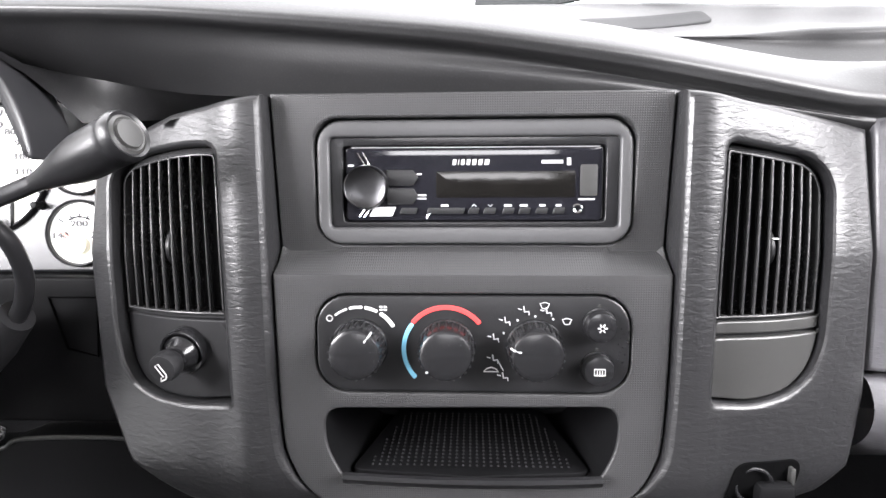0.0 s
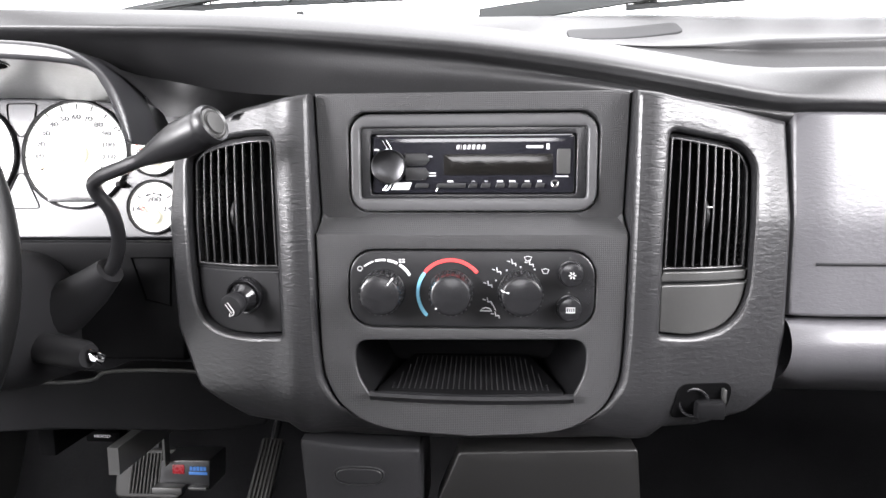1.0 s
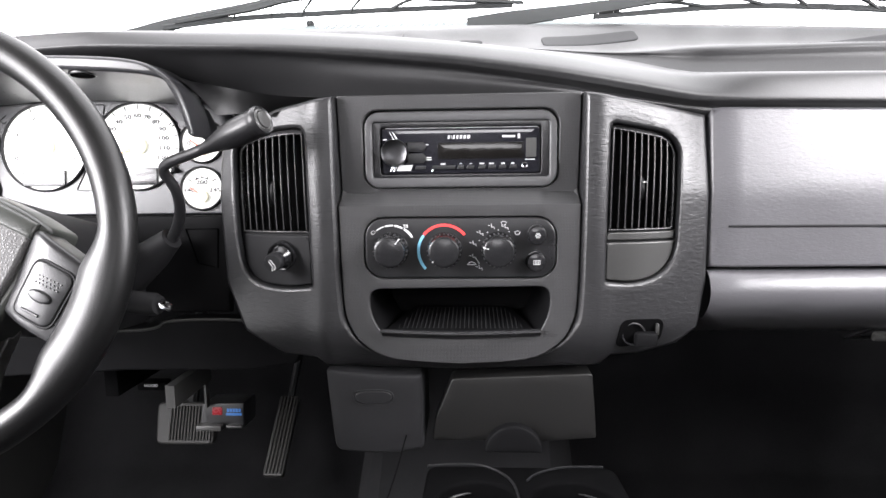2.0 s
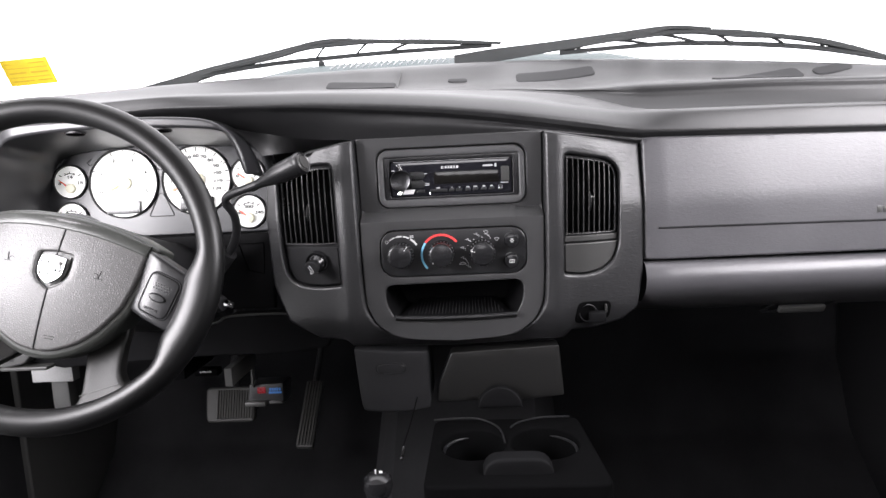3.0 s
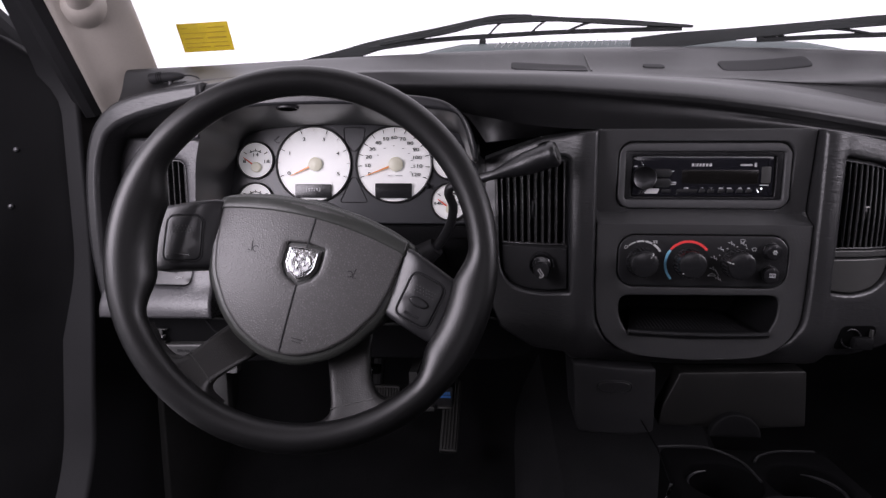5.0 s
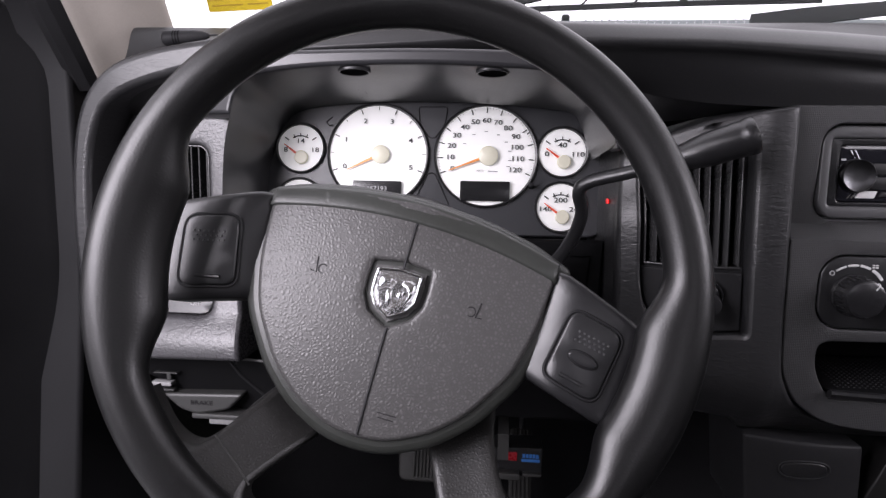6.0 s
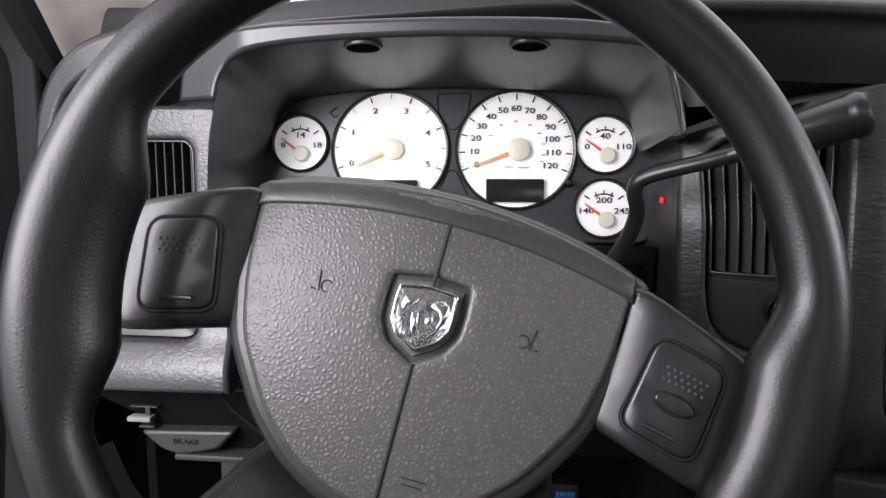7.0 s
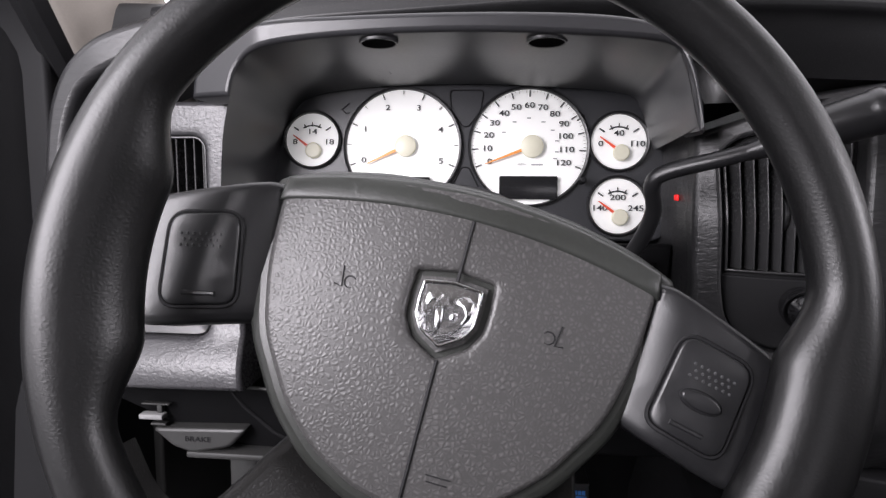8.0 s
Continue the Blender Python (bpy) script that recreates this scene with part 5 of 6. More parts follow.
def build_driver_side():
    vent_hole = rrect(-0.766, 0.684, -0.694, 0.769, 0.013)
    sw = rounded([(-0.772, 0.666), (-0.772, 0.595), (-0.677, 0.595), (-0.673, 0.666)], [0.006, 0.010, 0.014, 0.006])
    sw = sw if area(sw) > 0 else sw[::-1]
    out = [(-0.803, 0.553), (-0.640, 0.555), (-0.645, 0.60), (-0.656, 0.68), (-0.656, 0.798), (-0.796, 0.800)]
    part("driver_fascia", slab(out, wall_at(driver_y), [vent_hole, sw], depth=0.07, r=0.004, grid=0.009), CRINKLE_LIT, dash, "grained charcoal panel beside the cluster")
    cover = slab([(-0.642, 0.556), (-0.286, 0.556), (-0.281, 0.676), (-0.642, 0.676)], wall_at(0.470), depth=0.012, r=0.003, grid=0.03)
    part("column_surround", cover, DULL, dash, "plain black panel round the column")
    part("surround_recess", tube([Vector(p) for p in ((-0.335, 0.4692, 0.660), (-0.295, 0.4692, 0.660), (-0.298, 0.4692, 0.612), (-0.322, 0.4692, 0.618))], 0.0010, 6, closed=True), TRAY, dash)
    v = thing("air_vent", (-0.73, 0.46, 0.68), "small black slatted air vent by the door", "air vent")
    slats_vent(v, -0.7655, -0.6945, 0.6845, 0.7685, 0.453, 8)
    h = thing("headlamp_switch", (-0.725, 0.43, 0.59), "black headlamp switch panel with white print", "light switch")
    part("plate", slab(shifted(sw, -0.0015), wall_at(lambda x, z: driver_y(x, z) + 0.006), depth=0.012, r=0.0015, grid=0.012), SATIN, h)
    part("dial", lathe([(0.015, -0.01), (0.0148, 0.006), (0.013, 0.010), (0, 0.011)], facing(-0.745, 0.418, 0.630), 32), DARK, h)
    part("wheel_dimmer", lathe([(0.0, -0.004), (0.009, -0.004), (0.010, 0), (0.009, 0.004), (0, 0.004)], Matrix.Translation((-0.705, 0.421, 0.625)) @ Matrix.Rotation(radians(90), 4, "Y"), 24), DARK, h)
    part("print", merged([words("OFF", facing(-0.697, 0.4185, 0.6065), 0.0052, widen=1.2), box(facing(-0.755, 0.4185, 0.607), 0.006, 0.003, 0.0004), box(facing(-0.705, 0.4180, 0.615), 0.007, 0.002, 0.0004)]), WHITE, h, "small white print")
    # knee panel
    yk = lambda x, z: 0.424 + 0.030 * max(0, min(1, (x + 0.62) / 0.2)) + 0.22 * max(0, 0.545 - z)
    top = [(-0.800, 0.549), (-0.655, 0.550), (-0.600, 0.545), (-0.430, 0.5375), (-0.375, 0.541), (-0.352, 0.5505), (-0.262, 0.5510), (-0.215, 0.535), (-0.192, 0.512)]
    low = [(-0.205, 0.492), (-0.26, 0.483), (-0.62, 0.479), (-0.700, 0.497), (-0.760, 0.525), (-0.800, 0.545)]
    knee = thing("knee_panel", (-0.45, 0.47, 0.47), "black plastic knee panel under the steering column", "panel")
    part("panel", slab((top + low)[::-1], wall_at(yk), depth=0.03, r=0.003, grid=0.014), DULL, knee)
    # lighter bar imitates the highlight along the panel's top edge
    edge = [Vector((x, yk(x, z) - 0.001, z - 0.001)) for x, z in curve_points([p for p in top], 4)]
    part("top_edge", tube(edge, 0.0018, 8), SLATE, knee, "lighter bar as the top edge's highlight")
    part("seam", tube([Vector((x, yk(x, z) - 0.0004, z)) for x, z in ((-0.667, 0.549), (-0.655, 0.530), (-0.630, 0.505), (-0.615, 0.495))], 0.0016, 6), DARK, knee)
    r = thing("bonnet_release", (-0.472, 0.61, 0.42), "black bonnet release lever with white lettering", "lever")
    part("lever", merged([box(facing(-0.478, 0.629, 0.405), 0.046, 0.014, 0.02, 0.003), box(Matrix.Translation((-0.478, 0.580, 0.4485)), 0.02, 0.12, 0.045, 0.003)]), TRAY, r)
    part("lettering", words("HOOD", facing(-0.478, 0.6186, 0.4065), 0.0052, widen=1.35), WHITE, r)
    pb = thing("parking_brake_release", (-0.69, 0.44, 0.49), "grey parking brake release handle with moulded lettering", "brake release")
    hd = rounded([(-0.738, 0.509), (-0.648, 0.512), (-0.665, 0.494), (-0.700, 0.487), (-0.718, 0.492)], 0.006)
    hp = part("handle", slab(hd, wall_at(0.418), depth=0.030, r=0.003, grid=0.012, back=True), SLATE, pb)
    part("lettering", words("BRAKE", facing(-0.694, 0.4175, 0.5005), 0.0064, widen=1.30), DARK, hp)
    part("step", box(Matrix.Translation((-0.668, 0.432, 0.486)), 0.075, 0.03, 0.006, 0.002), SLATE, pb)
    d = thing("diagnostic_clip", (-0.735, 0.44, 0.517), "small bright metal clip below the knee panel", "clip")
    part("plate", box(Matrix.Translation((-0.737, 0.421, 0.5195)), 0.022, 0.010, 0.0045, 0.001), GALV, d)
    part("bar", box(Matrix.Translation((-0.733, 0.421, 0.531)), 0.026, 0.006, 0.0014, 0.0004), SLATE, d)
    part("post", box(Matrix.Translation((-0.731, 0.424, 0.526)), 0.005, 0.006, 0.009, 0.001), SLATE, d)
    part("lower_bar", box(Matrix.Translation((-0.731, 0.421, 0.5125)), 0.014, 0.006, 0.0020, 0.0005), SLATE, d)
    # side trim of the footwell
    kick = slab(rounded([(0.655, 0.0), (0.98, 0.0), (0.98, 0.50), (0.655, 0.50)], 0.01), lambda u, v, d_: Vector((-0.874 - d_ + 0.02 * max(0.0, u - 0.8), u, v)), depth=0.02, r=0.004, grid=0.06)
    tagged(part("trim_footwell", kick, SLATE), "black plastic footwell side trim", "trim", kind="structure")


build_driver_side()


# ---------------------------------------------------------------- passenger's side
def build_passenger():
    gy = lambda x, z: 0.432 + 0.010 * max(0, (z - 0.70) / 0.08) + 0.02 * max(0, (x - 0.60) / 0.2) ** 2 + 0.010 * max(0, (0.30 - x) / 0.03)
    vh = rounded([(0.668, 0.640), (0.760, 0.640), (0.766, 0.745), (0.668, 0.752)], 0.014)
    up = [(0.2795, 0.6155), (0.800, 0.6180), (0.812, 0.70), (0.806, 0.782), (0.66, 0.786), (0.2790, 0.7930)]
    part("airbag_panel", slab(up, wall_at(gy), [vh], depth=0.03, r=0.003, grid=0.0128), PANEL_LIT, dash, "plain grained panel over the glovebox")
    groove = [Vector((x, gy(x, 0.661) - 0.0002, 0.6605 + 0.0015 * math.sin(x * 5))) for x in np.linspace(0.298, 0.668, 30)]
    part("groove", tube(groove, 0.0016, 6), DARK, dash)
    bars = [box(facing(0.606 + 0.0085 * k, gy(0.62, 0.676) - 0.0003, 0.676), 0.0066, 0.0095, 0.0006, 0.0002) for k in range(4)]
    part("moulded_print", merged(bars), SLATE, dash, "small unreadable moulded print")
    v = thing("air_vent", (0.715, 0.45, 0.64), "black slatted air vent at the dashboard's end", "air vent")
    slats_vent(v, 0.669, 0.763, 0.642, 0.750, 0.440, 9, -0.003)
    g = thing("glovebox", (0.54, 0.46, 0.40), "charcoal glovebox with a rounded top edge", "glovebox")
    rows = []
    prof = [(0.446, 0.6125), (0.432, 0.6095), (0.424, 0.600), (0.421, 0.588), (0.425, 0.574), (0.437, 0.560), (0.455, 0.5475), (0.480, 0.5345), (0.52, 0.521), (0.58, 0.510), (0.66, 0.503)]
    for x in np.linspace(0.2795, 0.800, 30):
        e = 0.006 * max(0, (0.285 - x) / 0.006)
        rows.append([Vector((x, y + e, z)) for y, z in (tuple(p) for p in curve_points(prof, 3))])
    bm = loft(rows)
    bmesh.ops.reverse_faces(bm, faces=bm.faces[:])
    door = part("door", bm, PANEL_LIT, g, sharp=60)
    rec = slab(rounded([(0.490, 0.506), (0.575, 0.506), (0.588, 0.545), (0.496, 0.545)], 0.006), wall_at(lambda x, z: 0.4610 + (0.545 - z) * 1.85), [rounded([(0.496, 0.510), (0.570, 0.510), (0.580, 0.541), (0.502, 0.541)], 0.005)], depth=0.006, r=0.001, grid=0.014)
    part("latch_surround", rec, SATIN, door)
    part("latch", box(facing(0.533, 0.490, 0.5215, tilt=-30), 0.070, 0.013, 0.008, 0.003), SLATE, door, "lighter grey pull latch")
    # small socket under the fascia, beside the stack
    s = thing("power_socket", (0.197, 0.42, 0.545), "black power socket recess with a hinged cap", "power socket")
    part("recess", slab(rounded([(0.170, 0.531), (0.222, 0.534), (0.226, 0.562), (0.176, 0.564)], 0.010), wall_at(lambda x, z: stack_y(x, z) - 0.0015), depth=0.002, r=0.0006, grid=0.012), TRAY, s)
    part("cap", box(facing(0.203, stack_y(0.2, 0.545) - 0.006, 0.5415), 0.024, 0.016, 0.012, 0.003), DULL, s)
    part("rim", tube([Vector((0.190 + 0.012 * math.cos(t), stack_y(0.19, 0.547) - 0.003, 0.547 + 0.012 * math.sin(t))) for t in np.linspace(0, 2 * math.pi, 24)[:-1]], 0.0012, 6, closed=True), BLACK, s)
    part("hinge", box(facing(0.2165, stack_y(0.2165, 0.552) - 0.004, 0.552), 0.003, 0.012, 0.006, 0.0008), SLATE, s)


build_passenger()


# ---------------------------------------------------------------- below the stack
def build_console():
    a = thing("ashtray_drawer", (-0.10, 0.42, 0.42), "charcoal drawer with an oval finger pull", "drawer")
    face = rounded([(-0.1535, 0.5035), (-0.0445, 0.4965), (-0.0430, 0.4080), (-0.075, 0.4045), (-0.1450, 0.4065)], [0.004, 0.004, 0.004, 0.01, 0.010])
    face = face if area(face) > 0 else face[::-1]
    yd = lambda x, z: 0.4035 + 0.006 * ((x + 0.10) / 0.05) ** 2 + 0.10 * max(0, 0.435 - z)
    part("front", slab(face, wall_at(yd), depth=0.10, r=0.003, grid=0.010), DARK, a)
    ov = [(-0.0985 + 0.0225 * math.copysign(abs(math.cos(t)) ** 0.75, math.cos(t)), 0.4735 + 0.0085 * math.copysign(abs(math.sin(t)) ** 0.75, math.sin(t))) for t in np.linspace(0, 2 * math.pi, 33)[:-1]]
    part("finger_pull", tube([Vector((x, yd(x, z) - 0.0004, z)) for x, z in ov], 0.0011, 6, closed=True), DARK, a)
    part("pull_pad", slab([(-0.0985 + (x + 0.0985) * 0.92, 0.4735 + (z - 0.4735) * 0.86) for x, z in ov], wall_at(lambda x, z: yd(x, z) - 0.0012), depth=0.002, r=0.0010, grid=0.01), SATIN, a)
    p = dash
    pts = rounded([(-0.010, 0.4890), (-0.030, 0.440), (-0.034, 0.412), (0.030, 0.412), (0.0575, 0.412), (0.100, 0.412), (0.157, 0.417), (0.150, 0.4960)], 0.004)
    pts = pts if area(pts) > 0 else pts[::-1]
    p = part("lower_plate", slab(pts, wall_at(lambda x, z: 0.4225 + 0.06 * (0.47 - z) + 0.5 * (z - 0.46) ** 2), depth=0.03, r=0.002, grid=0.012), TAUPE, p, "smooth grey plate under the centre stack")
    dome = [(0.0600 + 0.033 * math.cos(t), 0.408 + 0.032 * math.sin(t)) for t in np.linspace(0, math.pi, 20)]
    part("dark_dome", slab(dome, wall_at(0.404), depth=0.012, r=0.003, grid=0.010), DULL, p, "black half-round moulding")
    # cup holders
    c = thing("cup_holder", (0.07, 0.30, 0.0), "black floor console with two cup holders", "cup holder")
    holes = [disc(0.019, 0.328, 0.043), disc(0.116, 0.328, 0.045)]
    top = rounded([(-0.042, 0.22), (0.185, 0.22), (0.172, 0.405), (-0.038, 0.405)], 0.015)
    tz = lambda y: 0.389 + 0.03 * (y - 0.30)
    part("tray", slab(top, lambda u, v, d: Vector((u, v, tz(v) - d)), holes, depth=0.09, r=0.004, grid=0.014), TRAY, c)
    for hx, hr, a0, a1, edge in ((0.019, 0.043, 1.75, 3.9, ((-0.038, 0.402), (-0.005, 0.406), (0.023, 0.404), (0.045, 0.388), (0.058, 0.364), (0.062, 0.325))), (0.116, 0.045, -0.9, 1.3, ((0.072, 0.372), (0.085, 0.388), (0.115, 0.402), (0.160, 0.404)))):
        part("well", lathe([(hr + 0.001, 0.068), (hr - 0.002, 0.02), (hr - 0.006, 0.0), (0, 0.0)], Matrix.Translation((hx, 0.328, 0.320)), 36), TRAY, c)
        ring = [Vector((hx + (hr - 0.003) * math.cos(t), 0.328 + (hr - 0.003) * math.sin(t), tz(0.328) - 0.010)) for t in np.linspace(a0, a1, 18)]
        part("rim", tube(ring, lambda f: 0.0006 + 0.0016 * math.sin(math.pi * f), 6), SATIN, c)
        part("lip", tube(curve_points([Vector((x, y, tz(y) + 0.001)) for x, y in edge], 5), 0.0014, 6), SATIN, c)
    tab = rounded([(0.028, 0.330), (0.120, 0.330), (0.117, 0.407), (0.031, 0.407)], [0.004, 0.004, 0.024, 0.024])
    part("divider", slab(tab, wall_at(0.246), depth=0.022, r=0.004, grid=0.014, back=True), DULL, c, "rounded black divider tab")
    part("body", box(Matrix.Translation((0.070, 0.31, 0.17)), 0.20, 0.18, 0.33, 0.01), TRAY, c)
    # transfer case lever
    l = thing("transfer_lever", (-0.10, 0.27, 0.14), "short transfer case lever with a ball knob", "lever")
    part("stem", tube([(-0.105, 0.30, 0.14), (-0.103, 0.28, 0.26), (-0.101, 0.255, 0.365)], 0.006, 10), DARK, l)
    kn = part("knob", lathe([(0, -0.002), (0.009, 0.0), (0.016, 0.008), (0.0185, 0.018), (0.017, 0.028), (0.011, 0.034), (0, 0.036)], Matrix.Translation((-0.1005, 0.252, 0.356)), 28), BLACK, l)
    part("shift_pattern", merged([box(look((-0.1005 + dx, 0.2475, 0.388 + dz), (-0.1, -0.4, 0.75)), w, h, 0.0006) for dx, dz, w, h in ((-0.002, 0.001, 0.0012, 0.016), (0.005, 0.006, 0.004, 0.0026), (0.005, 0.001, 0.004, 0.0026), (0.005, -0.004, 0.004, 0.0026))]), WHITE, kn)
    b = thing("lever_boot", (-0.10, 0.30, 0.0), "black rubber boot round the transfer lever", "boot")
    part("boot", lathe([(0.055, 0.14), (0.045, 0.17), (0.03, 0.20), (0.014, 0.235), (0.008, 0.24)], Matrix.Translation((-0.105, 0.295, 0)), 24), DARK, b)
    k = thing("console_key", (-0.068, 0.25, 0.40), "small bright metal key tag hanging below the drawer", "key tag")
    part("tag", box(Matrix.Translation((-0.0665, 0.25, 0.419)) @ Matrix.Rotation(radians(12), 4, "Y"), 0.0040, 0.0015, 0.014, 0.0006), CHROME, k)
    part("link", box(Matrix.Translation((-0.069, 0.25, 0.4085)), 0.003, 0.0015, 0.0035, 0.0006), CHROME, k)
    part("strap", tube([(-0.066, 0.252, 0.425), (-0.062, 0.32, 0.43), (-0.062, 0.405, 0.428)], 0.0007, 6), TRAY, k)


build_console()


# ---------------------------------------------------------------- pedals and brake controller
def build_pedals():
    b = thing("brake_pedal", (-0.487, 0.74, 0.26), "ribbed grey rubber brake pedal on its arm", "pedal")
    m = facing(-0.487, 0.735, 0.297, tilt=20)
    part("pad", slab(rounded([(-0.050, -0.036), (0.052, -0.036), (0.050, 0.035), (-0.054, 0.035)], 0.012), on(m), depth=0.014, r=0.004, grid=0.03, back=True), RUBBER, b)
    for k in range(14):
        x = -0.026 + k * 0.0055
        part("rib", box(move(m, x, 0, 0.0012), 0.0030, 0.058, 0.004, 0.001, 1), RUBBER, b)
    part("arm", tube([(-0.487, 0.755, 0.30), (-0.487, 0.80, 0.42), (-0.487, 0.88, 0.60), (-0.487, 0.98, 0.72)], 0.011, 10), DARK, b)
    a = thing("accelerator_pedal", (-0.345, 0.80, 0.16), "long grooved grey accelerator pedal", "pedal")
    d = Vector((-0.344, 0.870, 0.296)) - Vector((-0.347, 0.758, 0.190))
    ax = d.normalized()
    side = Vector((1, 0.0, 0)) - ax * ax.x
    side.normalize()
    nrm = side.cross(ax)
    q = Matrix((side, ax, nrm)).transposed().to_4x4()
    q.translation = (Vector((-0.344, 0.870, 0.296)) + Vector((-0.347, 0.758, 0.190))) / 2
    L = d.length / 2
    part("pad", slab(rounded([(-0.0185, -L), (0.0185, -L), (0.0185, L), (-0.0185, L)], 0.005), on(q), depth=0.012, r=0.002, grid=0.03, back=True), RUBBER, a)
    for k in range(5):
        part("rib", box(move(q, -0.0130 + 0.0065 * k, 0, 0.0012), 0.0032, L * 1.92, 0.004, 0.001, 1), RUBBER, a)
    part("arm", tube([q @ Vector((0, L * 0.9, -0.01)), Vector((-0.330, 0.93, 0.40)), Vector((-0.330, 0.99, 0.50))], 0.007, 8), DARK, a)
    c = thing("trailer_brake_controller", (-0.355, 0.60, 0.36), "black trailer brake controller box with red window and blue label", "brake controller")
    m = facing(-0.361, 0.594, 0.3685, tilt=4) @ Matrix.Scale(0.68, 4)
    body = part("body", slab(rounded([(-0.046, -0.026), (0.050, -0.026), (0.052, 0.030), (-0.040, 0.028)], 0.003), on(m), depth=0.07, r=0.002, grid=0.03, back=True), SATIN, c)
    part("window", slab(rrect(-0.0185, 0.004, 0.0035, 0.021, 0.001, 2), on(move(m, 0, 0, 0.0012)), depth=0.002, r=0.0003, grid=0.03), LEDPLATE, body, "dark red display window")
    part("label", slab(rrect(0.012, 0.003, 0.047, 0.0085, 0.0008, 2), on(move(m, 0, 0, 0.0010)), depth=0.0015, r=0.0002, grid=0.03), LABELBLUE, body, "blue label")
    part("label_print", merged([box(move(m, 0.0165 + 0.0064 * k, 0.0145, 0.0008), 0.0050, 0.0075, 0.0006) for k in range(5)]), LABELBLUE, body, "pale blue bars")
    part("slider", box(move(m, -0.020, -0.020, 0.010), 0.056, 0.012, 0.022, 0.002), SLATE, body)
    part("side_tab", box(move(m, 0.032, -0.019, 0.005), 0.034, 0.005, 0.012, 0.001), SLATE, body)
    part("bracket", merged([box(Matrix.Translation((-0.378, 0.590, 0.405)), 0.003, 0.012, 0.040), box(Matrix.Translation((-0.378, 0.540, 0.440)), 0.012, 0.110, 0.030)]), SLATE, c)
    # bare brackets beside the column, under the knee panel
    k = bpy.data.objects["knee_panel"]
    part("bracket_plate", box(Matrix.Translation((-0.708, 0.540, 0.441)), 0.074, 0.02, 0.030, 0.002), GALV, k)
    part("bracket_foot", box(Matrix.Translation((-0.719, 0.570, 0.385)), 0.032, 0.02, 0.090, 0.003), SLATE, k)


build_pedals()


# ---------------------------------------------------------------- pillars, sticker, windscreen outside
def build_pillars():
    for s, name in ((-1, "trim_pillar_left"), (1, "trim_pillar_right")):
        rows = []
        for f in np.linspace(-0.13, 1, 17):
            y, z = 0.575 - 0.52 * f, 0.850 + 0.56 * f
            xi, xo = 0.790 - 0.05 * f + 0.01 * (1 - max(0, f)) ** 6, 0.868 - 0.06 * f + 0.01 * (1 - max(0, f)) ** 4
            yi, yo = y + 0.028, y - 0.045
            rows.append([Vector((s * x, yy, z + dz)) for x, yy, dz in ((xi, yi + 0.02, 0.0), (xi - 0.001, yi, 0.0), (xi + 0.018, yi - 0.042, 0), (xi + 0.045, yi - 0.062, 0), (xo - 0.015, yo - 0.010, 0), (xo, yo + 0.005, 0), (xo + 0.01, yo + 0.03, 0))])
        bm = loft([curve_points(r, 3) for r in rows])
        if s < 0:
            bmesh.ops.reverse_faces(bm, faces=bm.faces[:])
        tagged(part(name, bm, BEIGE, sharp=60), "taupe plastic windscreen pillar trim", "pillar trim", kind="structure")
        seal = curve_points([(s * (0.882 - 0.06 * f), 0.535 - 0.53 * f, 0.845 + 0.56 * f) for f in np.linspace(0, 1, 6)], 4)
        tagged(part("trim_seal", tube(seal, 0.020, 10), DARK), "black rubber door seal", "seal", kind="structure")
    # small microphone clipped to the dashboard at the pillar's foot
    k = thing("clip_microphone", (-0.737, 0.50, 0.873), "small black clip-on microphone with a thin lead", "microphone")
    a, b = Vector((-0.766, 0.500, 0.886)), Vector((-0.716, 0.506, 0.8905))
    m = look(a, b) @ Matrix.Rotation(radians(180), 4, "X")
    n = (b - a).length
    body = part("body", lathe([(0, 0.0), (0.0062, 0.0), (0.0075, 0.0012), (0.0078, 0.004), (0.0076, 0.020), (0.0070, 0.034), (0.0052, 0.044), (0.0024, n), (0, n)], m, 24), DARK, k)
    for h in (0.012, 0.015, 0.018):
        part("slit", lathe([(0.0079, h), (0.0079, h + 0.0010), (0.0070, h + 0.0012)], m, 24), TRAY, body)
    part("grille", lathe([(0.0058, -0.0003), (0.0050, -0.0008), (0, -0.0010)], m, 20), SLATE, body)
    part("stud", lathe([(0.0050, 0.0), (0.0046, 0.004), (0.0030, 0.006), (0.0030, 0.011)], Matrix.Translation((-0.7365, 0.503, 0.871)), 16), SATIN, k)
    part("lead", tube(curve_points([b, (-0.706, 0.505, 0.8905), (-0.694, 0.503, 0.887), (-0.692, 0.503, 0.880), (-0.700, 0.504, 0.876), (-0.714, 0.507, 0.876)], 5), 0.0011, 6), DARK, k)
    st = thing("windscreen_sticker", (-0.716, 0.58, 0.94), "yellow printed paper sticker on the windscreen", "sticker")
    ang = 0.040
    pl = lambda u, v, d: Vector((-0.7165 + u, 0.582 - 0.62 * (v) + d, 0.9585 + v + ang * u))
    part("paper", slab(rrect(-0.0415, -0.0195, 0.0415, 0.0195, 0.0008, 2), pl, depth=0.0006, r=0.0001, grid=0.02, back=True), YELLOW, st)
    rows = [(-0.036, 0.012, 0.010, 0.0012), (0.008, 0.012, 0.026, 0.0012), (-0.034, -0.002, 0.030, 0.002), (0.004, -0.002, 0.030, 0.002), (-0.036, -0.008, 0.070, 0.0010), (-0.036, -0.014, 0.040, 0.0016), (0.010, -0.014, 0.026, 0.0016), (-0.036, 0.0055, 0.072, 0.0010)]
